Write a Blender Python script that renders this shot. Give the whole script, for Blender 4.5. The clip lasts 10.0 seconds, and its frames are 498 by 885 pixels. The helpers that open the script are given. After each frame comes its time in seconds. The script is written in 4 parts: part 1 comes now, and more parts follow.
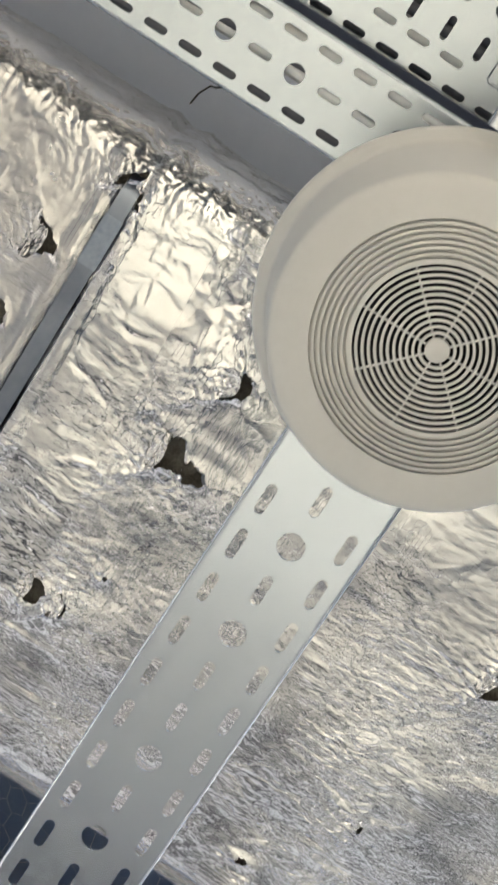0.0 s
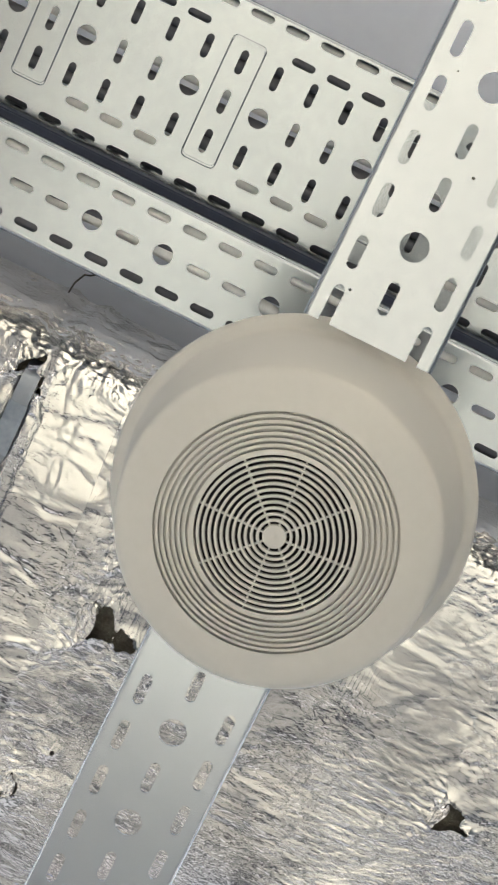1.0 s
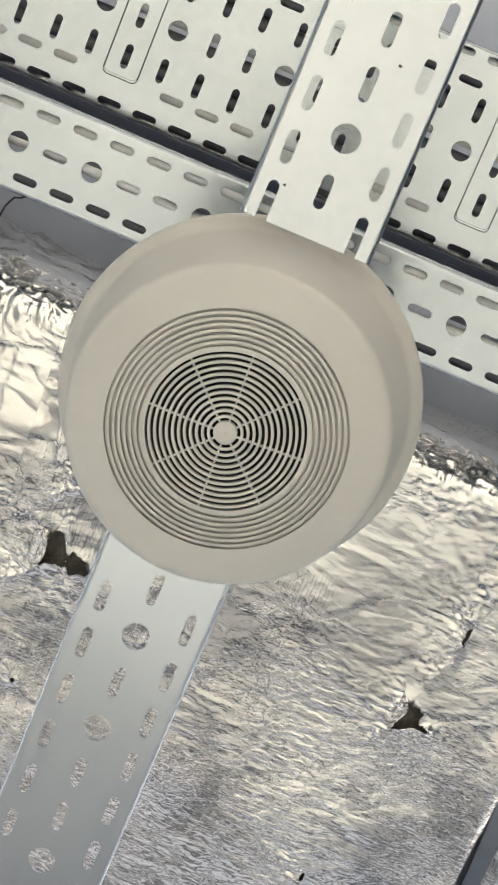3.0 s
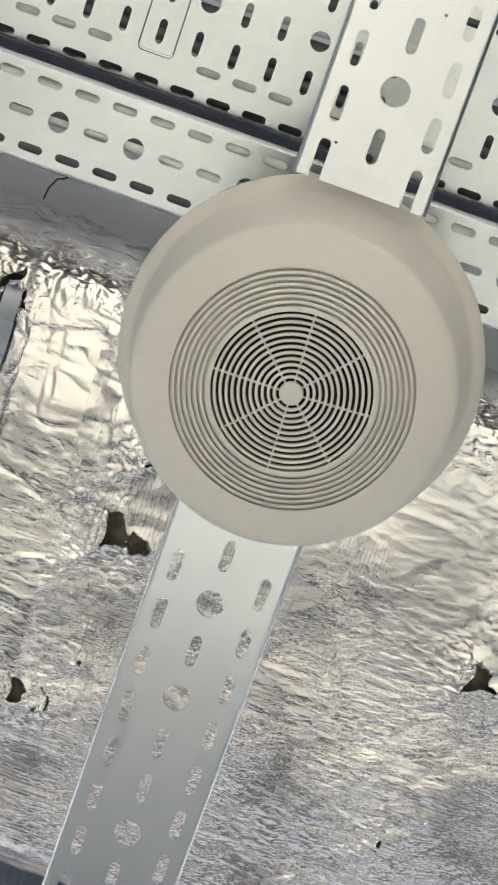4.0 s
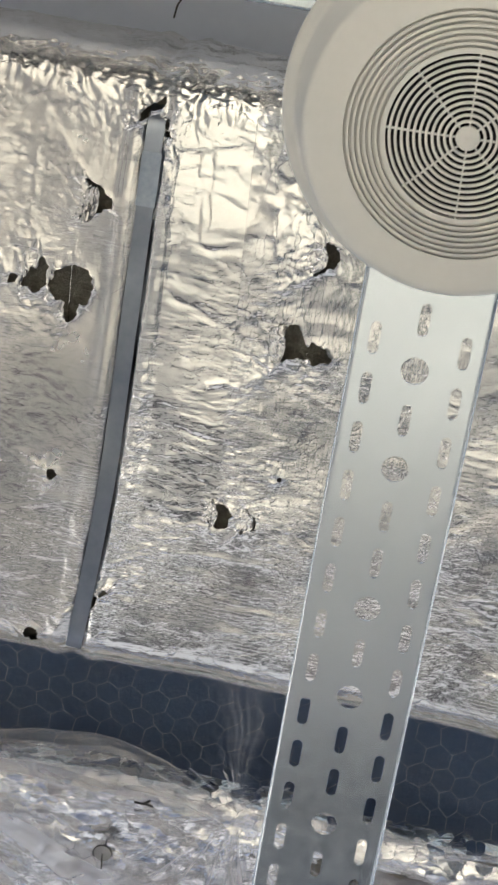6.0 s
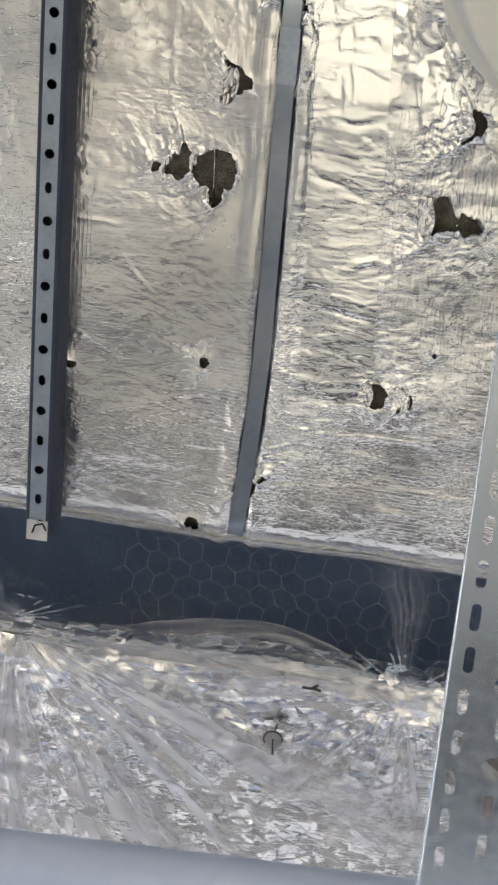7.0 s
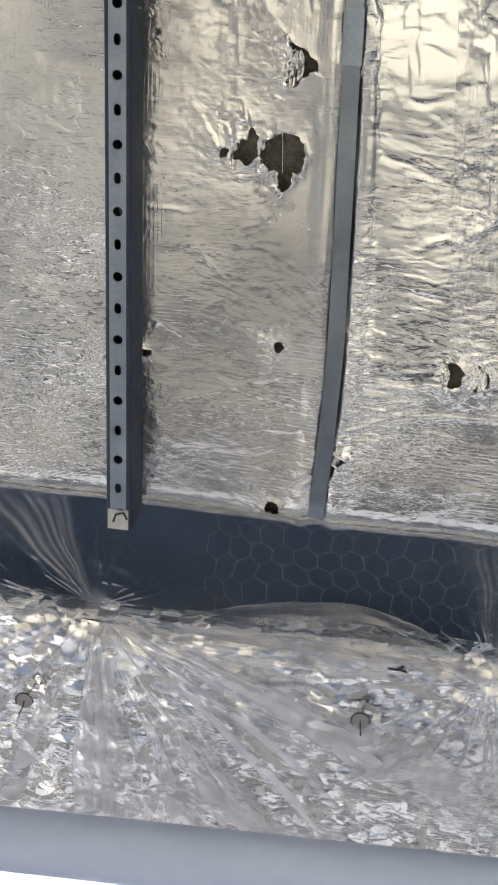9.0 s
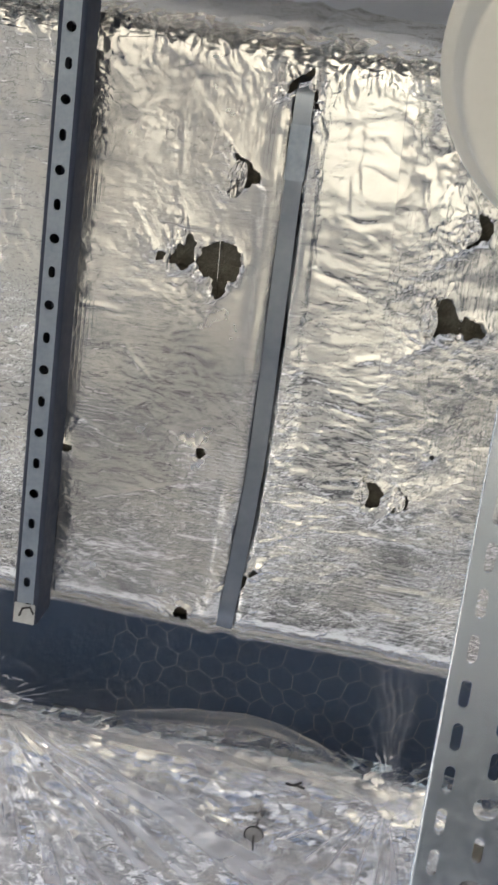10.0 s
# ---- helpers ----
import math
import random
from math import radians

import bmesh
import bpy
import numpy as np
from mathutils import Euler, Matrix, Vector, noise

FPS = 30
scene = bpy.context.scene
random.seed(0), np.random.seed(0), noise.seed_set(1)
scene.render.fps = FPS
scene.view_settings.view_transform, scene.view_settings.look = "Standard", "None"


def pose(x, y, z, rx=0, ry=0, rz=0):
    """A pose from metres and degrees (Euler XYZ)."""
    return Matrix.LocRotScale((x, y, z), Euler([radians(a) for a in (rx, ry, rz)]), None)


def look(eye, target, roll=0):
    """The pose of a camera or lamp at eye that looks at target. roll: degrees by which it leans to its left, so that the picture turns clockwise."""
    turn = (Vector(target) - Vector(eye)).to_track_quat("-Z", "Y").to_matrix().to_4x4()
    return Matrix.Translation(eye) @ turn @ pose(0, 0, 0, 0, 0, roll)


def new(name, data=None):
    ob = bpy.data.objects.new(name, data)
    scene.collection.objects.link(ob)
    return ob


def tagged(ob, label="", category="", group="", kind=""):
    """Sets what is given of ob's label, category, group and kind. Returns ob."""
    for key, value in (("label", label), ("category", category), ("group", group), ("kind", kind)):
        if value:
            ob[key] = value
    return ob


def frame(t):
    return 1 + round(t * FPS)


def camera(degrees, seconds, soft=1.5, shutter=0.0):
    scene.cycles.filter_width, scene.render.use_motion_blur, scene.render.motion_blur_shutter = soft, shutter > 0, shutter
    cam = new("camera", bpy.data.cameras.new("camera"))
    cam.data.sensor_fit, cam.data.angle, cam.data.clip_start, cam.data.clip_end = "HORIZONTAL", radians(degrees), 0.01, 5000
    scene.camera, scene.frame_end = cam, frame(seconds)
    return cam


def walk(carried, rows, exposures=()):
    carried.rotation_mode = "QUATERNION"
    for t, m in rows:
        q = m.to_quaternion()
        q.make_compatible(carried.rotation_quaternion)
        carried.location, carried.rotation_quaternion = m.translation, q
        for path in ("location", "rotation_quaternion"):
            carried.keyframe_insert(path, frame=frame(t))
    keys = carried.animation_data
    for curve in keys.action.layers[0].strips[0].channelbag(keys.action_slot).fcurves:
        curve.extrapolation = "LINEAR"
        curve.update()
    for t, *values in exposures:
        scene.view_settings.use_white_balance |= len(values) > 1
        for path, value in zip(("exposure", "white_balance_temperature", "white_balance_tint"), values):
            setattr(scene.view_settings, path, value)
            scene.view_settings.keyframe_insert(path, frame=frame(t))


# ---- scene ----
cam = camera(16.552, 10.0, soft=2.0, shutter=0.2)
walk(cam, [
    (0.00, pose(-0.0640, -0.1918, 1.4784, 166.769, -7.866, -26.853)),
    (0.50, pose(-0.0273, -0.2541, 1.4730, 168.898, -7.293, -23.623)),
    (1.00, pose(0.0187, -0.3047, 1.4594, 169.469, -7.002, -20.186)),
    (1.20, pose(0.0304, -0.3059, 1.4496, 169.675, -6.728, -19.554)),
    (1.50, pose(0.0332, -0.2954, 1.4586, 169.837, -7.398, -17.909)),
    (2.00, pose(0.0439, -0.2797, 1.4548, 168.562, -4.794, -18.000)),
    (2.10, pose(0.0367, -0.2802, 1.4531, 168.436, -4.429, -18.265)),
    (2.20, pose(0.0352, -0.2843, 1.4502, 168.095, -4.213, -18.148)),
    (3.50, pose(0.0062, -0.2663, 1.4416, 166.897, -3.978, -16.033)),
    (4.00, pose(0.0029, -0.2539, 1.4394, 166.421, -4.560, -13.779)),
    (4.50, pose(0.0083, -0.2444, 1.4326, 165.576, -4.821, -11.156)),
    (5.00, pose(0.0049, -0.2196, 1.4275, 164.086, -5.215, -8.659)),
    (5.10, pose(0.0063, -0.2117, 1.4277, 163.732, -5.436, -8.208)),
    (5.20, pose(0.0014, -0.2136, 1.4176, 163.368, -5.367, -7.535)),
    (6.30, pose(-0.0237, -0.1850, 1.4138, 159.306, -8.008, -2.165)),
    (6.40, pose(-0.0246, -0.1841, 1.4153, 158.818, -8.421, -1.611)),
    (6.50, pose(-0.0340, -0.1762, 1.4178, 158.571, -8.614, -1.247)),
    (7.00, pose(-0.0509, -0.1540, 1.4117, 157.000, -9.808, 0.692)),
    (7.50, pose(-0.0540, -0.1570, 1.4120, 156.112, -10.661, 2.261)),
    (7.60, pose(-0.0524, -0.1558, 1.4132, 156.094, -10.750, 2.471)),
    (8.00, pose(-0.0423, -0.1582, 1.4134, 155.873, -11.109, 3.407)),
    (8.50, pose(-0.0357, -0.1636, 1.4132, 155.442, -11.351, 3.935)),
    (9.00, pose(-0.0396, -0.1642, 1.4220, 155.611, -11.782, 3.529)),
    (9.50, pose(-0.0396, -0.1657, 1.4509, 156.654, -12.168, 1.680)),
    (10.00, pose(-0.0395, -0.1768, 1.4405, 159.709, -11.021, -1.676)),
], exposures=((0.0, 1.83, 6400, 5.5), (10.0, 1.83, 6400, 5.5)))


# ---- world, sun, exposure ----
Z0 = 2.6                      # height of the loudspeaker's face above the floor
TURN = 5.3                    # the building's lines lean by this against the x axis

world = bpy.data.worlds.new("world")
scene.world = world
world.use_nodes = True
wn = world.node_tree.nodes
sky = wn.new("ShaderNodeTexSky")
sky.sky_type = "NISHITA"
sky.sun_disc = False
sky.sun_elevation = radians(42)
sky.sun_rotation = radians(173)
sky.dust_density = 10.0
sky.air_density = 1.0
sky.ozone_density = 0.4
wn["Background"].inputs["Strength"].default_value = 0.15
world.node_tree.links.new(sky.outputs[0], wn["Background"].inputs["Color"])

sun = new("sun", bpy.data.lights.new("sun", "SUN"))
sun.data.energy = 2.8
sun.data.angle = radians(0.6)
sun.data.color = (1.0, 0.965, 0.89)
sun.matrix_world = look((-0.5, -4.0, 3.6), (0, 0, 0))


# ---- materials ----
def material(name):
    m = bpy.data.materials.new(name)
    m.use_nodes = True
    nt = m.node_tree
    return m, nt, nt.nodes["Principled BSDF"]


def link(nt, a, b):
    nt.links.new(a, b)


def noise_tex(nt, scale, detail=4.0, stretch=(1, 1, 1), rough=0.55, turn=0.0):
    co = nt.nodes.new("ShaderNodeTexCoord")
    mp = nt.nodes.new("ShaderNodeMapping")
    mp.inputs["Scale"].default_value = stretch
    mp.inputs["Rotation"].default_value = (0, 0, radians(turn))
    tx = nt.nodes.new("ShaderNodeTexNoise")
    tx.inputs["Scale"].default_value = scale
    tx.inputs["Detail"].default_value = detail
    tx.inputs["Roughness"].default_value = rough
    link(nt, co.outputs["Object"], mp.inputs["Vector"])
    link(nt, mp.outputs[0], tx.inputs["Vector"])
    return tx


def ramp(nt, source, stops):
    r = nt.nodes.new("ShaderNodeValToRGB")
    while len(r.color_ramp.elements) < len(stops):
        r.color_ramp.elements.new(0.5)
    for e, (p, c) in zip(r.color_ramp.elements, stops):
        e.position = p
        e.color = (*c, 1) if len(c) == 3 else (c[0], c[0], c[0], 1)
    link(nt, source, r.inputs[0])
    return r


def bump(nt, bs, source, strength, distance, before=None):
    b = nt.nodes.new("ShaderNodeBump")
    b.inputs["Strength"].default_value = strength
    b.inputs["Distance"].default_value = distance
    link(nt, source, b.inputs["Height"])
    if before:
        link(nt, before.outputs[0], b.inputs["Normal"])
    link(nt, b.outputs[0], bs.inputs["Normal"])
    return b


def math_node(nt, op, a, b=None):
    n = nt.nodes.new("ShaderNodeMath")
    n.operation = op
    for k, v in ((0, a), (1, b)):
        if v is None:
            continue
        if isinstance(v, (int, float)):
            n.inputs[k].default_value = v
        else:
            link(nt, v, n.inputs[k])
    return n.outputs[0]


def surface(name, dark, light, scale, rough=(0.5, 0.7), metallic=0.0, relief=0.3, depth=0.001, fine=8.0):
    """Two scales of colour and gloss variation, with a fine relief."""
    m, nt, bs = material(name)
    big = noise_tex(nt, scale, 5)
    small = noise_tex(nt, scale * fine, 6)
    mix = math_node(nt, "ADD", math_node(nt, "MULTIPLY", big.outputs["Fac"], 0.6), math_node(nt, "MULTIPLY", small.outputs["Fac"], 0.4))
    link(nt, ramp(nt, mix, [(0.32, dark), (0.68, light)]).outputs[0], bs.inputs["Base Color"])
    link(nt, ramp(nt, small.outputs["Fac"], [(0.3, (rough[0],)), (0.7, (rough[1],))]).outputs[0], bs.inputs["Roughness"])
    bs.inputs["Metallic"].default_value = metallic
    bump(nt, bs, small.outputs["Fac"], relief, depth)
    return m


def translucent(name):
    """Milky stand-in for the white sky that glows where the sun falls on its back."""
    m, nt, bs = material(name)
    out = nt.nodes["Material Output"]
    nt.nodes.remove(bs)
    front = nt.nodes.new("ShaderNodeBsdfDiffuse")
    back = nt.nodes.new("ShaderNodeBsdfTranslucent")
    tint = ramp(nt, noise_tex(nt, 3, 4).outputs["Fac"], [(0.3, (0.86, 0.87, 0.88)), (0.7, (0.92, 0.93, 0.94))])
    mix = nt.nodes.new("ShaderNodeMixShader")
    mix.inputs[0].default_value = 0.65
    for b in (front, back):
        link(nt, tint.outputs[0], b.inputs["Color"])
    link(nt, front.outputs[0], mix.inputs[1])
    link(nt, back.outputs[0], mix.inputs[2])
    link(nt, mix.outputs[0], out.inputs[0])
    return m


def facets(nt, vector, scale, slope, where=None):
    """Height of small flat pieces, each tipped its own way, as in crushed foil."""
    v = nt.nodes.new("ShaderNodeTexVoronoi")
    v.inputs["Scale"].default_value = scale
    link(nt, vector, v.inputs["Vector"])
    tip = nt.nodes.new("ShaderNodeVectorMath")
    tip.operation = "SUBTRACT"
    link(nt, v.outputs["Color"], tip.inputs[0])
    tip.inputs[1].default_value = (0.5, 0.5, 0.5)
    local = nt.nodes.new("ShaderNodeVectorMath")
    local.operation = "SUBTRACT"
    link(nt, vector, local.inputs[0])
    link(nt, v.outputs["Position"], local.inputs[1])
    dot = nt.nodes.new("ShaderNodeVectorMath")
    dot.operation = "DOT_PRODUCT"
    link(nt, tip.outputs[0], dot.inputs[0])
    link(nt, local.outputs[0], dot.inputs[1])
    height = math_node(nt, "MULTIPLY", dot.outputs["Value"], slope)
    return math_node(nt, "MULTIPLY", height, where) if where else height


def noise_at(nt, vector, scale, detail=2.0, rough=0.5):
    tx = nt.nodes.new("ShaderNodeTexNoise")
    tx.inputs["Scale"].default_value = scale
    tx.inputs["Detail"].default_value = detail
    tx.inputs["Roughness"].default_value = rough
    link(nt, vector, tx.inputs["Vector"])
    return tx.outputs["Fac"]


def vec_node(nt, op, a, b, c=None):
    n = nt.nodes.new("ShaderNodeVectorMath")
    n.operation = op
    for k, v in enumerate((a, b, c)):
        if v is None:
            continue
        if isinstance(v, tuple):
            n.inputs[k].default_value = v
        else:
            link(nt, v, n.inputs[k])
    return n.outputs[0]


def away(nt, fac):
    """Distance of a noise value from its middle: zero along winding lines."""
    return math_node(nt, "ABSOLUTE", math_node(nt, "SUBTRACT", fac, 0.5))


def ridge(nt, vector, scale, detail, height):
    """Folded noise: rounded swells that meet in sharp creases."""
    return math_node(nt, "MULTIPLY", away(nt, noise_at(nt, vector, scale, detail)), height)


def hairline(nt, vector, scale, detail, width, depth):
    """Thin pressed lines that wander over an otherwise flat sheet."""
    line = ramp(nt, away(nt, noise_at(nt, vector, scale, detail)), [(0.0, (0.0,)), (width, (1.0,))])
    return math_node(nt, "MULTIPLY", line.outputs[0], depth)


def patches(nt, vector, scale, lo, hi, least=0.0, detail=3.0):
    return ramp(nt, noise_at(nt, vector, scale, detail), [(lo, (least,)), (hi, (1.0,))]).outputs[0]


def total(nt, terms):
    out = terms[0]
    for t in terms[1:]:
        out = math_node(nt, "ADD", out, t)
    return out


def foil_zones(nt, place):
    """How crushed the duct's facing is, sheet by sheet: tight smooth stretches against wrinkled ones."""
    xyz = nt.nodes.new("ShaderNodeSeparateXYZ")
    link(nt, place, xyz.inputs[0])
    sway = math_node(nt, "MULTIPLY", math_node(nt, "SUBTRACT", noise_at(nt, place, 5, 4), 0.5), 0.20)
    down = math_node(nt, "ADD", xyz.outputs["Y"], sway)
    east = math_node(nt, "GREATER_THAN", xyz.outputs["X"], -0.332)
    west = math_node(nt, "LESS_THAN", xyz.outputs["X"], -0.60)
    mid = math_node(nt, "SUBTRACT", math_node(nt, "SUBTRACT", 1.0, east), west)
    level = total(nt, [
        math_node(nt, "MULTIPLY", west, 0.25),
        math_node(nt, "MULTIPLY", east, ramp(nt, down, [(0.15, (0.55,)), (0.21, (0.28,)), (0.38, (0.32,)), (0.45, (1.0,)), (0.80, (0.95,)), (0.855, (0.10,))]).outputs[0]),
        math_node(nt, "MULTIPLY", mid, ramp(nt, down, [(0.14, (0.6,)), (0.24, (0.52,)), (0.42, (0.40,)), (0.62, (0.36,)), (0.72, (0.75,)), (0.82, (0.6,)), (0.865, (0.08,))]).outputs[0]),
        math_node(nt, "MULTIPLY", west, ramp(nt, down, [(0.20, (0.9,)), (0.50, (1.0,)), (0.80, (0.9,)), (0.86, (0.08,))]).outputs[0])])
    lip = ramp(nt, xyz.outputs["Y"], [(0.835, (1.0,)), (0.865, (0.12,))]).outputs[0]
    return math_node(nt, "MULTIPLY", level, lip), mid, down


def foil_material(name, rough, crease, weave, tint, dust=0.8, zoned=False, facet=0.0, pull=1.0):
    """Foil facing over a scrim: thread grid, pressed hairlines, wrinkles drawn out along the duct."""
    m, nt, bs = material(name)
    bs.inputs["Metallic"].default_value = 1.0
    co = nt.nodes.new("ShaderNodeTexCoord").outputs["Object"]
    warp = nt.nodes.new("ShaderNodeTexNoise")
    warp.inputs["Scale"].default_value = 24
    warp.inputs["Detail"].default_value = 3
    link(nt, co, warp.inputs["Vector"])
    bent = vec_node(nt, "MULTIPLY_ADD", warp.outputs["Color"], (0.020, 0.014, 0.014), co)
    drawn = vec_node(nt, "MULTIPLY", bent, (0.42, 1.25, 1.0))
    short = vec_node(nt, "MULTIPLY", bent, (0.62, 1.15, 1.0))
    cloud = noise_at(nt, co, 4.2, 6, 0.6)
    shade = ramp(nt, cloud, [(0.36, tuple(c * dust for c in tint)), (0.62, tint)]).outputs[0]
    dull = noise_at(nt, co, 9, 7, 0.65)
    gloss = ramp(nt, dull, [(0.36, (rough[1],)), (0.60, (rough[0],))]).outputs[0]
    if zoned:
        level, mid, down = foil_zones(nt, co)
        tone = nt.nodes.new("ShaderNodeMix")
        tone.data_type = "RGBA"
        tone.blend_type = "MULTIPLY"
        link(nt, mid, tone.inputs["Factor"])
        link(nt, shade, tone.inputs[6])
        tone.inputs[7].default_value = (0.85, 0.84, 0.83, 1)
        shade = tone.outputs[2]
        gloss = math_node(nt, "ADD", gloss, math_node(nt, "MULTIPLY", mid, 0.06))
    else:
        level = 1.0
    link(nt, shade, bs.inputs["Base Color"])
    link(nt, gloss, bs.inputs["Roughness"])
    threads = None
    for axis in ("X", "Y"):
        wv = nt.nodes.new("ShaderNodeTexWave")
        wv.bands_direction = axis
        wv.inputs["Scale"].default_value = 64
        wv.inputs["Distortion"].default_value = 1.6
        wv.inputs["Detail Scale"].default_value = 2.5
        link(nt, co, wv.inputs["Vector"])
        sharp = math_node(nt, "POWER", wv.outputs["Fac"], 10.0)
        where = patches(nt, co, 7 if axis == "X" else 5, 0.46, 0.60, 0.0)
        threads = bump(nt, bs, math_node(nt, "MULTIPLY", sharp, where), weave, 0.0005, threads)
    crushed = math_node(nt, "MULTIPLY", patches(nt, co, 6, 0.40, 0.60, 0.14), level)
    rubbed = math_node(nt, "MULTIPLY", patches(nt, co, 9, 0.40, 0.62, 0.10), level)
    pressed = patches(nt, co, 6, 0.42, 0.54, 0.15)
    if zoned:
        pressed = math_node(nt, "MULTIPLY", pressed, math_node(nt, "SUBTRACT", 1.0, math_node(nt, "MULTIPLY", mid, 0.5)))
    dented = patches(nt, bent, 8, 0.52, 0.62, 0.0)
    terms = [
        ridge(nt, co, 7, 1.0, 0.0034 * crease),
        math_node(nt, "MULTIPLY", ridge(nt, bent, 34, 4, 0.0020 * crease), dented),
        math_node(nt, "MULTIPLY", hairline(nt, bent, 12, 6, 0.011, 0.00032 * crease), pressed),
        math_node(nt, "MULTIPLY", hairline(nt, drawn, 30, 5, 0.022, 0.00026 * crease), pressed),
        math_node(nt, "MULTIPLY", ridge(nt, drawn, 58, 2, 0.0031 * crease * pull), crushed),
        math_node(nt, "MULTIPLY", ridge(nt, drawn, 23, 3, 0.0058 * crease * pull), math_node(nt, "MULTIPLY", patches(nt, co, 5, 0.44, 0.60, 0.0), level)),
        math_node(nt, "MULTIPLY", ridge(nt, short, 140, 2, 0.0020 * crease * pull), rubbed)]
    if zoned:
        # stiff crushed pieces along the upper edge of the last sheet
        top = ramp(nt, down, [(0.22, (1.0,)), (0.30, (0.0,))]).outputs[0]
        split = nt.nodes.new("ShaderNodeSeparateXYZ")
        link(nt, co, split.inputs[0])
        near = ramp(nt, math_node(nt, "ADD", split.outputs["X"], 0.6), [(0.22, (0.2,)), (0.27, (1.0,)), (0.50, (1.0,)), (0.58, (0.0,))]).outputs[0]
        terms.append(facets(nt, bent, 48, 0.40, math_node(nt, "MULTIPLY", top, near)))
    if facet:
        terms.append(facets(nt, vec_node(nt, "MULTIPLY", bent, (0.8, 1.1, 1.0)), 62, facet))
    bump(nt, bs, total(nt, terms), 1.0, 1.0, threads)
    return m


def film_material():
    """Clear polythene: mostly lets light through, with a glossy skin."""
    m, nt, bs = material("polythene_film")
    out = nt.nodes["Material Output"]
    nt.nodes.remove(bs)
    clear = nt.nodes.new("ShaderNodeBsdfTransparent")
    clear.inputs[0].default_value = (0.99, 0.99, 0.995, 1)
    gloss = nt.nodes.new("ShaderNodeBsdfGlossy")
    gloss.inputs["Roughness"].default_value = 0.13
    gloss.inputs["Color"].default_value = (0.95, 0.96, 1, 1)
    milk = nt.nodes.new("ShaderNodeBsdfTranslucent")
    milk.inputs["Color"].default_value = (0.47, 0.46, 0.50, 1)
    haze = nt.nodes.new("ShaderNodeBsdfDiffuse")
    haze.inputs["Color"].default_value = (0.47, 0.46, 0.50, 1)
    fr = nt.nodes.new("ShaderNodeFresnel")
    fr.inputs["IOR"].default_value = 1.45
    tx = noise_tex(nt, 60, 5)
    b = nt.nodes.new("ShaderNodeBump")
    b.inputs["Strength"].default_value = 0.5
    b.inputs["Distance"].default_value = 0.002
    slack = nt.nodes.new("ShaderNodeAttribute")
    slack.attribute_name = "slack"
    link(nt, math_node(nt, "ADD", tx.outputs["Fac"], math_node(nt, "MULTIPLY", slack.outputs["Fac"], 1.6)), b.inputs["Height"])
    link(nt, b.outputs[0], gloss.inputs["Normal"])
    soft = nt.nodes.new("ShaderNodeMixShader")
    soft.inputs[0].default_value = 0.85
    link(nt, milk.outputs[0], soft.inputs[1])
    link(nt, haze.outputs[0], soft.inputs[2])
    base = nt.nodes.new("ShaderNodeMixShader")
    link(nt, math_node(nt, "ADD", math_node(nt, "MULTIPLY", slack.outputs["Fac"], 0.68), 0.003), base.inputs[0])
    link(nt, clear.outputs[0], base.inputs[1])
    link(nt, soft.outputs[0], base.inputs[2])
    mix = nt.nodes.new("ShaderNodeMixShader")
    link(nt, math_node(nt, "ADD", math_node(nt, "MULTIPLY", fr.outputs[0], 0.45), math_node(nt, "MULTIPLY", slack.outputs["Fac"], 0.18)), mix.inputs[0])
    link(nt, base.outputs[0], mix.inputs[1])
    link(nt, gloss.outputs[0], mix.inputs[2])
    link(nt, mix.outputs[0], out.inputs[0])
    return m


ZINC = surface("galvanised_steel", (0.445, 0.48, 0.515), (0.54, 0.575, 0.61), 6, (0.15, 0.24), 1.0, 0.12, 0.0006, 14)


def speckle(mat, scale, size, share):
    """Sparse dark dirt specks of uneven size on a surface."""
    nt = mat.node_tree
    bs = nt.nodes["Principled BSDF"]
    co = nt.nodes.new("ShaderNodeTexCoord")
    v = nt.nodes.new("ShaderNodeTexVoronoi")
    v.inputs["Scale"].default_value = scale
    blur = nt.nodes.new("ShaderNodeTexNoise")
    blur.inputs["Scale"].default_value = 420
    link(nt, co.outputs["Object"], blur.inputs["Vector"])
    link(nt, vec_node(nt, "MULTIPLY_ADD", blur.outputs["Color"], (0.0030, 0.0030, 0.0), co.outputs["Object"]), v.inputs["Vector"])
    tone = nt.nodes.new("ShaderNodeSeparateColor")
    link(nt, v.outputs["Color"], tone.inputs[0])
    limit = math_node(nt, "MULTIPLY", math_node(nt, "GREATER_THAN", tone.outputs[0], 1 - share), math_node(nt, "MULTIPLY", tone.outputs[1], size * scale))
    spot = math_node(nt, "LESS_THAN", v.outputs["Distance"], limit)
    mix = nt.nodes.new("ShaderNodeMix")
    mix.data_type = "RGBA"
    old = bs.inputs["Base Color"].links[0].from_socket
    link(nt, spot, mix.inputs[0])
    link(nt, old, mix.inputs[6])
    mix.inputs[7].default_value = (0.06, 0.055, 0.05, 1)
    link(nt, mix.outputs[2], bs.inputs["Base Color"])
    link(nt, math_node(nt, "SUBTRACT", 1.0, math_node(nt, "MULTIPLY", spot, 0.9)), bs.inputs["Metallic"])


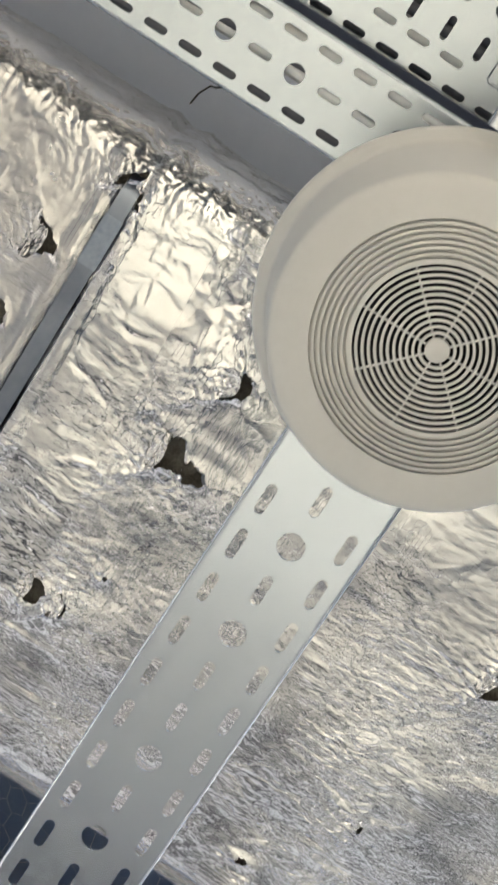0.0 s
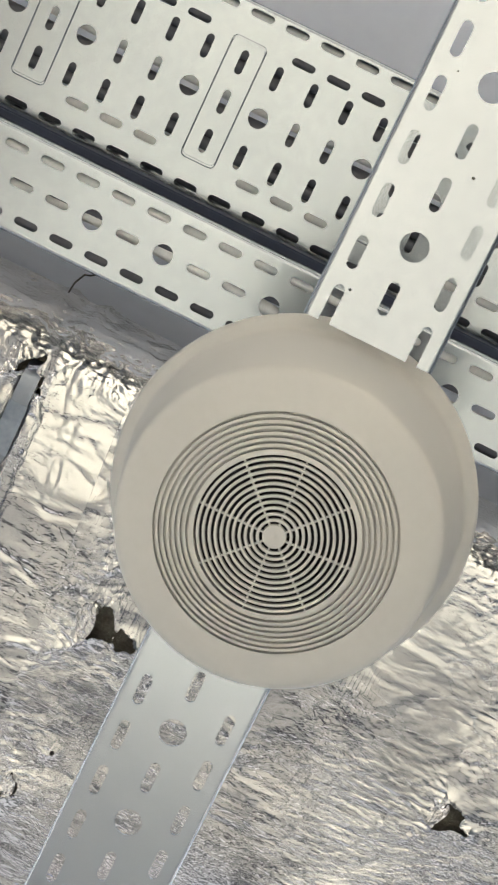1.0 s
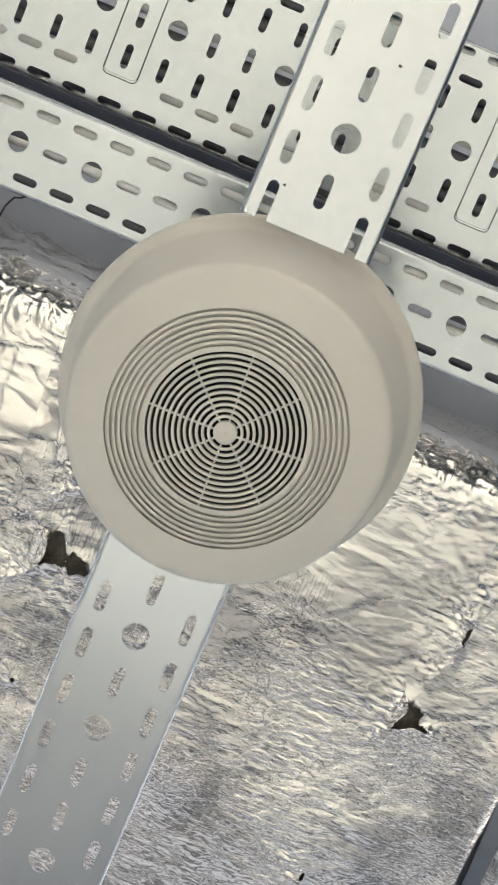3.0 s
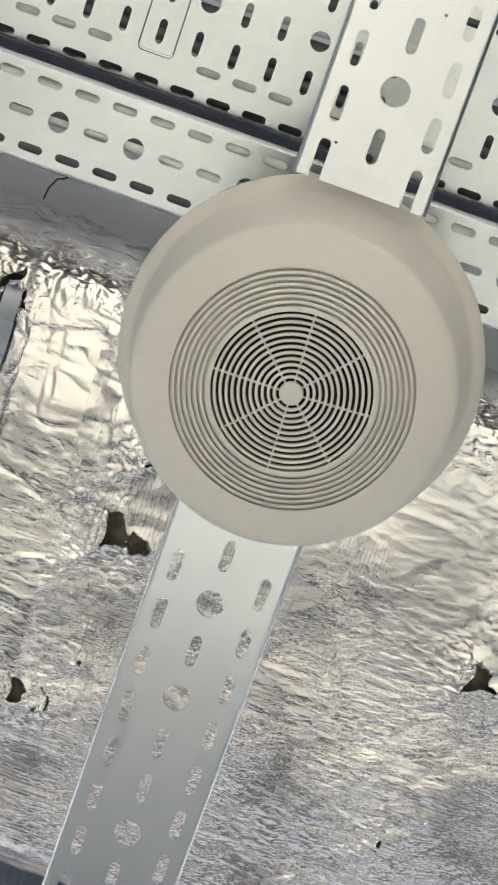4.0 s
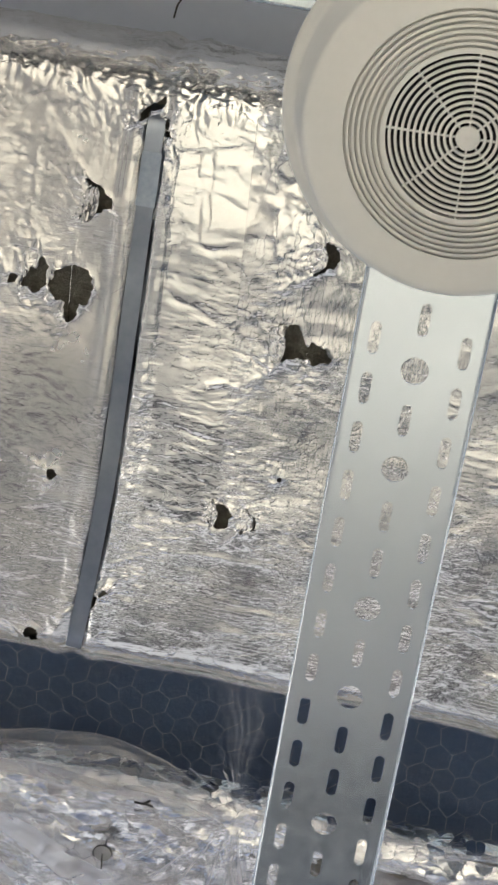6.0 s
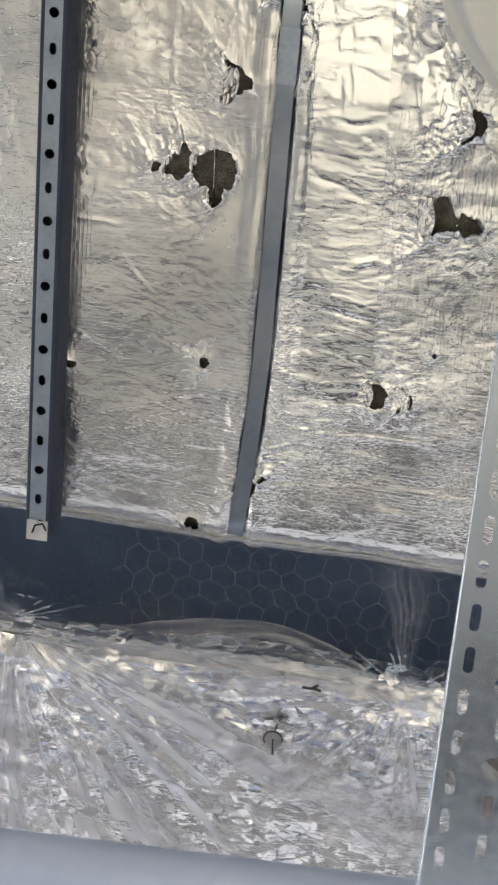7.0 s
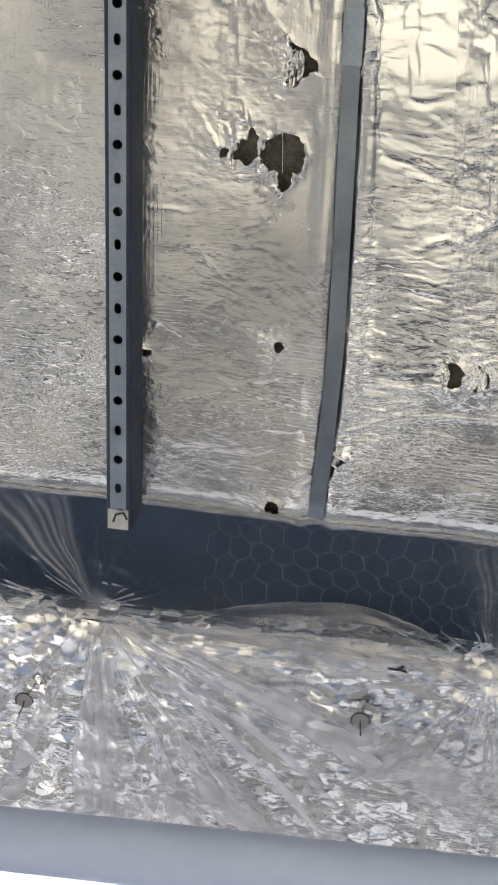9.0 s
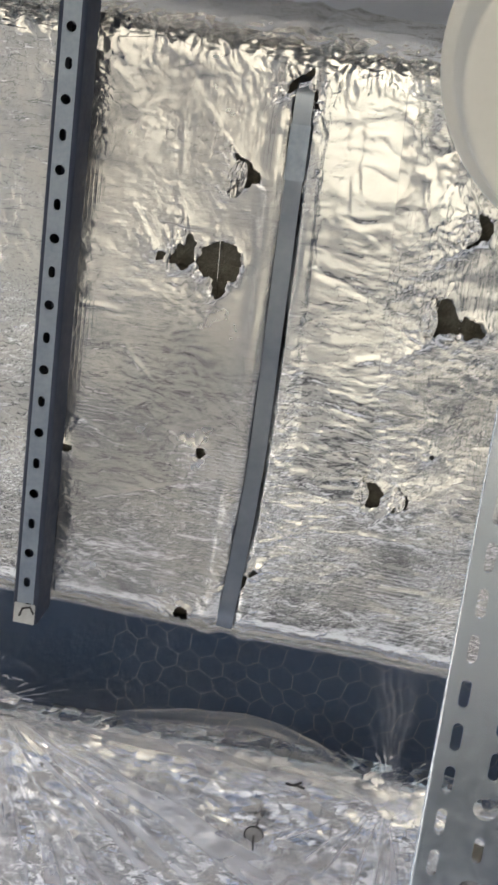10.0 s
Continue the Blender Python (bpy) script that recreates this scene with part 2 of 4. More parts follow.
speckle(ZINC, 46, 0.0019, 0.30)
ZINC_GREY = surface("greyed_galvanised_steel", (0.405, 0.445, 0.475), (0.50, 0.54, 0.57), 6, (0.16, 0.25), 1.0, 0.12, 0.0006, 14)
# Zinc made paler and bluer to stand for light reflected in the lower tray.
ZINC_LIT = surface("reflection_paled_steel", (0.53, 0.575, 0.62), (0.61, 0.655, 0.70), 6, (0.18, 0.27), 1.0, 0.12, 0.0006, 14)
ZINC_DULL = surface("dull_galvanised_steel", (0.34, 0.37, 0.41), (0.47, 0.50, 0.53), 14, (0.34, 0.5), 1.0, 0.2, 0.0008, 10)
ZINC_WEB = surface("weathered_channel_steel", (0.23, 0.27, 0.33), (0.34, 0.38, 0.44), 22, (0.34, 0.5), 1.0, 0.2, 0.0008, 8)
END_LIGHT = surface("lit_end_tone", (0.36, 0.37, 0.38), (0.55, 0.56, 0.57), 60, (0.5, 0.7), 0.2, 0.3, 0.0008, 5)
STRAP = surface("grey_steel_strap", (0.20, 0.225, 0.27), (0.27, 0.295, 0.34), 9, (0.28, 0.40), 1.0, 0.1, 0.0006)
RAIL = surface("rail_paint_and_side_shade", (0.015, 0.023, 0.050), (0.028, 0.039, 0.074), 12, (0.55, 0.7), 0.0, 0.1, 0.0005)
PLASTIC = surface("off_white_plastic", (0.535, 0.530, 0.506), (0.575, 0.570, 0.546), 5, (0.42, 0.52), 0.0, 0.05, 0.0003, 30)
CONE = surface("black_paper_cone", (0.020, 0.020, 0.022), (0.030, 0.030, 0.032), 30, (0.7, 0.9), 0.0, 0.2, 0.0005)
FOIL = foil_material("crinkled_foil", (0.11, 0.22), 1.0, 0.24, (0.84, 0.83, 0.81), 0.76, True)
TAPE = foil_material("smooth_foil_tape", (0.09, 0.14), 0.45, 0.05, (0.80, 0.79, 0.765), 0.92)
BOARD_FOIL = foil_material("crushed_foil", (0.05, 0.10), 1.0, 0.22, (0.93, 0.92, 0.905), 0.96, facet=0.50, pull=0.30)
WOOL = surface("dark_mineral_wool", (0.060, 0.054, 0.042), (0.20, 0.185, 0.15), 60, (0.9, 1.0), 0.0, 0.9, 0.004, 6)
CONCRETE = surface("grey_concrete", (0.73, 0.775, 0.89), (0.80, 0.845, 0.95), 2.5, (0.75, 0.9), 0.0, 0.3, 0.002, 20)
GAP_SHADE = surface("gap_shade", (0.044, 0.076, 0.158), (0.064, 0.104, 0.202), 9, (0.6, 0.85), 0.0, 0.4, 0.003)
FLOOR = surface("pale_floor_screed", (0.276, 0.268, 0.242), (0.350, 0.340, 0.309), 1.5, (0.5, 0.7), 0.0, 0.2, 0.001, 20)
YARD = surface("bare_sandy_earth", (0.038, 0.036, 0.034), (0.064, 0.061, 0.058), 1.2, (0.6, 0.8), 0.0, 0.3, 0.002, 20)
PALE_STRIP = surface("pale_reflector_strip", (0.57, 0.555, 0.53), (0.67, 0.655, 0.63), 1.5, (0.7, 0.85), 0.0, 0.2, 0.001, 20)
PLASTER = surface("grey_plaster", (0.29, 0.29, 0.285), (0.35, 0.35, 0.345), 2, (0.8, 0.95), 0.0, 0.2, 0.001, 25)
CONDUIT = surface("pale_grey_conduit", (0.62, 0.63, 0.62), (0.72, 0.73, 0.72), 10, (0.35, 0.5), 0.0, 0.05, 0.0003)
# Blue sky light on the white pipe is put into its base colour.
PIPE = surface("sky_tinted_pipe", (0.43, 0.50, 0.70), (0.49, 0.56, 0.76), 5, (0.35, 0.5), 0.0, 0.08, 0.0005)
SHEETING = translucent("milky_sky_sheet")
WIRE = surface("galvanised_wire", (0.26, 0.28, 0.32), (0.40, 0.42, 0.46), 30, (0.4, 0.6), 1.0, 0.1, 0.0003)
WASHER = surface("grey_pin_washer", (0.19, 0.19, 0.205), (0.27, 0.27, 0.285), 30, (0.4, 0.6), 0.0, 0.2, 0.0004)
BLACK = surface("black_rubber_edge", (0.01, 0.01, 0.012), (0.02, 0.02, 0.022), 30, (0.6, 0.8), 0.0, 0.1, 0.0004)
SLOT_SHADE = surface("slot_shade", (0.045, 0.048, 0.060), (0.070, 0.074, 0.088), 24, (0.45, 0.6), 0.0, 0.1, 0.0004)
FILM = film_material()


# ---- mesh helpers ----
CA, SA = math.cos(radians(TURN)), math.sin(radians(TURN))


def ab(x, y):
    """Building coordinates (along the duct, across it) of a place on the plan."""
    return x * CA + y * SA, -x * SA + y * CA


def xy(a, b):
    return a * CA - b * SA, a * SA + b * CA


BUILDING = pose(0, 0, 0, 0, 0, TURN)


def thing(name, m, label, category, group="", kind=""):
    ob = new(name)
    ob.matrix_world = m
    return tagged(ob, label, category, group, kind)


def finish(name, bm, mat, parent=None, label="", smooth=0.0):
    me = bpy.data.meshes.new(name)
    bm.normal_update()
    bm.to_mesh(me)
    bm.free()
    if smooth:
        for p in me.polygons:
            p.use_smooth = True
        if smooth < 180:
            me.set_sharp_from_angle(angle=radians(smooth))
    me.materials.append(mat)
    ob = new(name, me)
    if parent:
        ob.parent = parent
    if label:
        ob["label"] = label
    return ob


def part(name, bm, mat, parent, label="", smooth=0.0):
    return finish(name, bm, mat, parent, label, smooth)


def box(bm, x0, x1, y0, y1, z0, z1, bevel=0.0, m=None):
    made = bmesh.ops.create_cube(bm, size=1.0)["verts"]
    for v in made:
        v.co = Vector((x0 + (v.co.x + 0.5) * (x1 - x0), y0 + (v.co.y + 0.5) * (y1 - y0), z0 + (v.co.z + 0.5) * (z1 - z0)))
    if bevel:
        edges = {e for v in made for e in v.link_edges}
        made = bmesh.ops.bevel(bm, geom=list(edges), offset=bevel, segments=2, affect="EDGES")["verts"]
    if m:
        for v in made:
            v.co = m @ v.co
    return made


def tube(bm, points, radius, sides=8, caps=True):
    """A round bar along a line of points."""
    rings = []
    pts = [Vector(p) for p in points]
    up = Vector((0, 0, 1))
    for i, p in enumerate(pts):
        d = (pts[min(i + 1, len(pts) - 1)] - pts[max(i - 1, 0)]).normalized()
        u = d.cross(up if abs(d.z) < 0.95 else Vector((1, 0, 0))).normalized()
        w = u.cross(d)
        rings.append([bm.verts.new(p + radius * (math.cos(k * math.tau / sides) * u + math.sin(k * math.tau / sides) * w)) for k in range(sides)])
    for r0, r1 in zip(rings, rings[1:]):
        for k in range(sides):
            bm.faces.new((r0[k], r0[(k + 1) % sides], r1[(k + 1) % sides], r1[k]))
    if caps and sides > 2:
        bm.faces.new(rings[0][::-1])
        bm.faces.new(rings[-1])


def lathe(bm, profile, steps=128, start=0.0, end=math.tau):
    """Turn a profile of (radius, z) about the z axis."""
    full = abs(end - start - math.tau) < 1e-6
    n = steps if full else steps + 1
    rings = [[bm.verts.new((r * math.cos(start + (end - start) * k / steps), r * math.sin(start + (end - start) * k / steps), z)) for k in range(n)] for r, z in profile]
    for r0, r1 in zip(rings, rings[1:]):
        for k in range(steps):
            j = (k + 1) % n
            bm.faces.new((r0[k], r0[j], r1[j], r1[k]))
    return rings


def slot(u, v, length, width, along=True, steps=5):
    """The outline of a round-ended slot; as long as wide it is a round hole."""
    r, h = width / 2, max(length - width, 0) / 2
    out = []
    for side, base in ((1, -math.pi / 2), (-1, math.pi / 2)):
        for k in range(steps + 1):
            t = base + math.pi * k / steps
            p = (side * h + r * math.cos(t), r * math.sin(t))
            if h == 0 and k == steps:
                continue
            out.append(p)
    return [(u + p[0], v + p[1]) if along else (u - p[1], v + p[0]) for p in out]


def perforated(bm, outline, holes, thick):
    """A plate with through holes; its lower face lies at z = 0."""
    edges, loops = [], []
    for loop in [outline] + holes:
        vs = [bm.verts.new((u, v, 0)) for u, v in loop]
        loops.append(vs)
        edges += [bm.edges.new((vs[i], vs[(i + 1) % len(vs)])) for i in range(len(vs))]
    made = bmesh.ops.triangle_fill(bm, use_beauty=True, use_dissolve=False, edges=edges)["geom"]
    low = [f for f in made if isinstance(f, bmesh.types.BMFace)]
    twin = {v: bm.verts.new((v.co.x, v.co.y, thick)) for vs in loops for v in vs}
    for f in low:
        bm.faces.new([twin[v] for v in reversed(f.verts)])
    for vs in loops:
        for i in range(len(vs)):
            p, q = vs[i], vs[(i + 1) % len(vs)]
            bm.faces.new((p, q, twin[q], twin[p]))
    bmesh.ops.recalc_face_normals(bm, faces=bm.faces)


def flange(bm, u0, u1, v, out, height, thick=0.0015, radius=0.004, lip=0.0):
    """A bent-up edge that starts at the plate's rim v and rises; out is +1 or -1."""
    prof = []
    for k in range(5):
        t = math.pi / 2 * k / 4
        prof.append((v + out * radius * math.sin(t), radius - radius * math.cos(t)))
    prof.append((v + out * radius, height))
    if lip:
        prof.append((v + out * (radius - lip), height + 0.001))
    inner = [(p[0] - out * thick, p[1] + (thick if k < 3 else 0)) for k, p in enumerate(prof)]
    loop = prof + inner[::-1]
    ends = [[bm.verts.new((u, p[0], p[1])) for p in loop] for u in (u0, u1)]
    n = len(loop)
    for k in range(n):
        bm.faces.new((ends[0][k], ends[0][(k + 1) % n], ends[1][(k + 1) % n], ends[1][k]))
    bm.faces.new(ends[0][::-1])
    bm.faces.new(ends[1])
    bmesh.ops.recalc_face_normals(bm, faces=bm.faces)


# smooth random fields on arrays
FIELD = np.random.RandomState(7)
PERM = FIELD.permutation(512)
GRAD = FIELD.rand(512) * math.tau


def field(x, y, seed=0):
    """Gradient noise, about -0.7 to 0.7."""
    xi, yi = np.floor(x).astype(int), np.floor(y).astype(int)
    xf, yf = x - xi, y - yi
    u, v = xf * xf * xf * (xf * (xf * 6 - 15) + 10), yf * yf * yf * (yf * (yf * 6 - 15) + 10)

    def corner(i, j):
        g = GRAD[PERM[(PERM[(xi + i + seed * 37) & 511] + yi + j) & 511]]
        return np.cos(g) * (xf - i) + np.sin(g) * (yf - j)

    low = corner(0, 0) * (1 - u) + corner(1, 0) * u
    high = corner(0, 1) * (1 - u) + corner(1, 1) * u
    return low * (1 - v) + high * v


def ridges(x, y, seed=0):
    """Sharp crease lines: 1 on a line, falling to both sides."""
    return 1 - 2.4 * np.abs(field(x, y, seed))


def hump(x, lo, hi, soft):
    return 1 / (1 + np.exp(-(x - lo) / soft)) - 1 / (1 + np.exp(-(x - hi) / soft))


def sheet(name, X, Y, Z, keep, mat, parent=None, label=""):
    """A smooth mesh from a grid of places; keep says which cells exist."""
    n, m = X.shape
    co = np.stack([X, Y, Z], 2).reshape(-1, 3)
    i, j = np.nonzero(keep)
    quads = np.stack([i * m + j, (i + 1) * m + j, (i + 1) * m + j + 1, i * m + j + 1], 1)
    used = np.unique(quads)
    back = np.zeros(n * m, int)
    back[used] = np.arange(len(used))
    quads, co = back[quads], co[used]
    me = bpy.data.meshes.new(name)
    me.vertices.add(len(co))
    me.vertices.foreach_set("co", co.ravel())
    me.loops.add(quads.size)
    me.loops.foreach_set("vertex_index", quads.ravel())
    me.polygons.add(len(quads))
    me.polygons.foreach_set("loop_start", np.arange(0, quads.size, 4))
    me.polygons.foreach_set("use_smooth", np.ones(len(quads), bool))
    me.update(calc_edges=True)
    me.validate()
    me.materials.append(mat)
    ob = new(name, me)
    if parent:
        ob.parent = parent
    if label:
        ob["label"] = label
    return ob


# ---- large structure ----
def slab_object(name, x0, x1, y0, y1, z0, z1, mat, label, category):
    bm = bmesh.new()
    box(bm, x0, x1, y0, y1, z0, z1)
    return tagged(finish(name, bm, mat), label, category, kind="structure")


slab_object("ground", -60, 60, -60, 60, -0.30, -0.02, YARD, "bare sandy earth ground that runs to the horizon", "ground")
slab_object("floor", -4.0, 4.0, -2.2, 2.05, -0.02, 0.0, FLOOR, "pale bare screed floor under the services", "floor")
# Pale strip out of view, added as a reflector for the foil.
slab_object("path", -30.0, 30.0, 2.88, 4.90, -0.02, 0.03, PALE_STRIP, "unseen pale ground strip added to brighten reflections in the foil", "path")
slab_object("ceiling", -4.2, 4.2, -2.4, 1.55, Z0 + 1.25, Z0 + 1.45, CONCRETE, "smooth grey concrete slab above the trays", "ceiling")
# Side wall out of view, there to block sky light from the east.
slab_object("wall_east", 4.0, 4.2, -2.4, 1.9, 0.0, Z0 + 1.25, PLASTER, "unseen plain grey side wall that keeps sky light off the east", "wall")


def sky_sheets():
    """Milky sheets added for the white sky beyond the slab's edge, each lapped over the next."""
    root = thing("sky_sheets", pose(0, 0, Z0 + 1.40), "added milky translucent sheets standing in for the white sky", "roof", kind="structure")
    for k in range(8):
        bm = bmesh.new()
        box(bm, -4.0 + k, -2.99 + k, 1.56, 2.30, 0.006 * (k % 2), 0.004 + 0.006 * (k % 2))
        part("sky_sheet", bm, SHEETING, root)


sky_sheets()


def south_wall():
    """An unseen wall, added so its tall opening shapes the sun patch on the floor."""
    root = thing("wall_south", pose(0, 0, 0), "unseen grey wall added so its opening shapes the sun patch", "wall", kind="structure")
    for x0, x1, z0, z1 in ((-4.0, -1.5, 0, Z0 + 1.25), (1.6, 4.0, 0, Z0 + 1.25), (-1.5, 1.6, 3.25, Z0 + 1.25)):
        bm = bmesh.new()
        box(bm, x0, x1, -2.4, -2.2, z0, z1)
        part("wall_panel", bm, PLASTER, root)


south_wall()


# ---- the foil-wrapped duct ----
DUCT = Z0 + 0.802             # underside of the wrapped duct
B0, B1 = 0.098, 0.900         # its two lower edges
A0, A1 = -1.15, 0.75
RND = 0.055


def blob(a, b, ca, cb, ra, rb, turn=0.0, seed=0, rag=0.28):
    """Signed distance to a ragged patch, below 0 inside."""
    c, s = math.cos(radians(turn)), math.sin(radians(turn))
    u, v = (a - ca) * c + (b - cb) * s, -(a - ca) * s + (b - cb) * c
    r = np.hypot(u / ra, v / rb)
    th = np.arctan2(v / rb, u / ra)
    edge = 1 + rag * (field(1.3 * np.cos(th) + 9.1 * seed + 3, 1.3 * np.sin(th) + 4.7, seed) * 1.6
                      + field(2.2 * np.cos(th) + 5.3 * seed, 2.2 * np.sin(th) + 8.2, seed + 3) * 0.6
                      + field(9 * np.cos(th) + 2.3 * seed, 9 * np.sin(th) + 1.2, seed + 5) * 0.8)
    return (r - edge) * min(ra, rb)


# small tears: centre on the plan, half sizes, turn, seed, raggedness
TEARS = [
    (-0.172, 0.570, 0.003, 0.003, 0, 15, 0.3),
    (-0.388, 0.748, 0.0022, 0.015, 42, 16, 0.5), (-0.401, 0.762, 0.003, 0.014, 8, 17, 0.4),
    (-0.482, 0.816, 0.009, 0.009, 0, 18, 0.4), (-0.637, 0.602, 0.008, 0.005, 0, 19, 0.4),
    (0.336, 0.342, 0.003, 0.013, 5, 22, 0.4),
    (0.137, 0.814, 0.008, 0.005, 0, 23, 0.4), (0.168, 0.860, 0.004, 0.014, -12, 24, 0.4),
    (0.238, 0.863, 0.004, 0.013, -10, 25, 0.4), (0.243, 0.703, 0.003, 0.006, 0, 26, 0.4),
]
# larger tears by their corners, in millimetres along and across the duct
PUNCHED = [
    [(-404, 248), (-390, 258), (-371, 268), (-372, 281), (-396, 293)], [(-396, 285), (-393, 291), (-406, 301), (-408, 298)],
    [(-430, 371), (-412, 359), (-391, 363), (-381, 380), (-387, 405), (-426, 407), (-436, 389)], [(-416, 404), (-397, 400), (-397, 422), (-409, 431)],
]
SNAGGED = [
    [(-459, 370), (-442, 379), (-439, 389), (-453, 402), (-470, 393)], [(-450, 354), (-440, 367), (-443, 382), (-454, 384)],
    [(-485, 383), (-476, 386), (-477, 393), (-487, 396)], [(-410, 628), (-400, 626), (-397, 632), (-407, 641)],
    [(-110, 276), (-98, 281), (-92, 294), (-97, 305), (-110, 308)], [(-110, 304), (-107, 309), (-119, 317)],
]
SPLIT = [
    [(-141, 387), (-128, 380), (-112, 409), (-113, 422), (-142, 428)], [(-109, 388), (-93, 406), (-81, 410), (-82, 418), (-103, 428), (-113, 413)],
    [(-140, 423), (-135, 427), (-144, 435)], [(-198, 633), (-183, 627), (-170, 641), (-173, 658), (-187, 665), (-197, 654)],
    [(-145, 637), (-138, 644), (-140, 657), (-144, 657)], [(-140, 652), (-141, 659), (-156, 663), (-155, 658)],
    [(-354, 173), (-347, 155), (-338, 155), (-346, 170)], [(-347, 157), (-326, 142), (-323, 147), (-336, 159)], [(-322, 163), (-317, 170), (-314, 185), (-319, 180)],
    [(333, 410), (356, 419), (359, 438), (330, 451)], [(356, 432), (371, 435), (369, 440), (356, 440)],
]


def cornered(a, b, corners):
    """Signed distance to a ragged patch with straight torn edges."""
    pts = [(p / 1000, q / 1000) for p, q in corners]
    ma, mb = sum(p[0] for p in pts) / len(pts), sum(p[1] for p in pts) / len(pts)
    d = np.full(a.shape, -1.0)
    for (a0, b0), (a1, b1) in zip(pts, pts[1:] + pts[:1]):
        na, nb = b1 - b0, a0 - a1
        size = math.hypot(na, nb)
        if (ma - a0) * na + (mb - b0) * nb > 0:
            size = -size
        d = np.maximum(d, ((a - a0) * na + (b - b0) * nb) / size)
    return d + 0.0030 * field(a * 160, b * 160, 3) + 0.0026 * field(a * 75, b * 75, 4) - 0.0005


def tear_distance(a, b):
    d = np.full(a.shape, 1.0)
    for x, y, ra, rb, turn, seed, rag in TEARS:
        ca, cb = ab(x, y)
        near = (np.abs(a - ca) < 0.08) & (np.abs(b - cb) < 0.08)
        if near.any():
            d[near] = np.minimum(d[near], blob(a[near], b[near], ca, cb, ra, rb, turn, seed, rag))
    for corners in PUNCHED + SNAGGED + SPLIT:
        near = (np.abs(a - corners[0][0] / 1000) < 0.10) & (np.abs(b - corners[0][1] / 1000) < 0.10)
        if near.any():
            d[near] = np.minimum(d[near], cornered(a[near], b[near], corners))
    return d


SIDE = 0.36                   # how far the wrap is built up the duct's sides


def wrap_profile(s, inset=0.0):
    """Place (b, z) and outward normal at s metres along the girth, from the top of one side round to the other."""
    quarter = math.pi / 2 * RND
    flat = B1 - B0 - 2 * RND
    b, z, nb, nz = (np.zeros_like(s) for _ in range(4))
    t = np.clip((s - SIDE) / quarter, 0, 1) * math.pi / 2
    t2 = np.clip((s - SIDE - quarter - flat) / quarter, 0, 1) * math.pi / 2
    first, last = s < SIDE + quarter, s > SIDE + quarter + flat
    b[:] = B0 + RND + (s - SIDE - quarter)
    nz[:] = -1
    b[first] = (B0 + RND - RND * np.cos(t))[first]
    z[first] = (RND - RND * np.sin(t) + np.maximum(SIDE - s, 0))[first]
    nb[first], nz[first] = -np.cos(t)[first], -np.sin(t)[first]
    b[last] = (B1 - RND + RND * np.sin(t2))[last]
    z[last] = (RND - RND * np.cos(t2) + np.maximum(s - SIDE - 2 * quarter - flat, 0))[last]
    nb[last], nz[last] = np.sin(t2)[last], -np.cos(t2)[last]
    return b - nb * inset, z - nz * inset, nb, nz


GIRTH = 2 * SIDE + math.pi * RND + (B1 - B0 - 2 * RND)
STRAPS = ((-0.3315, 0.0), (0.489, 0.03))    # place along the duct and lean


def strap_line(pa, lean, b):
    return pa + lean * (b - 0.2) - (0.014 * np.clip((b - 0.6) / 0.25, 0, 1.2) ** 1.5 if pa < 0 else 0)


# long single folds in the facing: ends on the plan and height
FOLDS = [
    (-0.560, 0.456, -0.534, 0.493, 0.0026), (-0.619, 0.407, -0.575, 0.414, 0.0018), (-0.273, 0.455, -0.234, 0.443, 0.0026),
    (-0.382, 0.707, -0.316, 0.682, 0.0024), (-0.316, 0.682, -0.189, 0.686, 0.0020), (-0.611, 0.671, -0.430, 0.623, 0.0014),
    (-0.812, 0.487, -0.679, 0.438, 0.0020), (-0.315, 0.535, -0.324, 0.701, 0.0022), (-0.489, 0.181, -0.490, 0.247, 0.0018),
    (-0.360, 0.687, -0.273, 0.654, 0.0020), (-0.629, 0.554, -0.581, 0.583, 0.0014), (-0.205, 0.180, -0.190, 0.330, 0.0018),
]
# creases and dents across the tape and the sheets beside it: ends in building coordinates, height, half width
CREASES = [
    (-0.264, 0.305, -0.218, 0.306, -0.0016, 0.0040), (-0.291, 0.369, -0.207, 0.406, -0.0014, 0.0050), (-0.257, 0.538, -0.202, 0.553, -0.0015, 0.0032),
    (-0.236, 0.486, -0.147, 0.452, 0.0016, 0.0028), (-0.301, 0.200, -0.291, 0.369, -0.0009, 0.0022), (-0.267, 0.250, -0.264, 0.303, -0.0009, 0.0020),
    (-0.260, 0.190, -0.255, 0.283, -0.0010, 0.0022), (-0.238, 0.207, -0.210, 0.227, -0.0012, 0.0022), (-0.203, 0.233, -0.158, 0.233, -0.0009, 0.0018),
    (-0.245, 0.243, -0.211, 0.257, -0.0012, 0.0024), (-0.760, 0.587, -0.646, 0.531, -0.0014, 0.0026), (-0.750, 0.735, -0.640, 0.688, -0.0012, 0.0024),
]


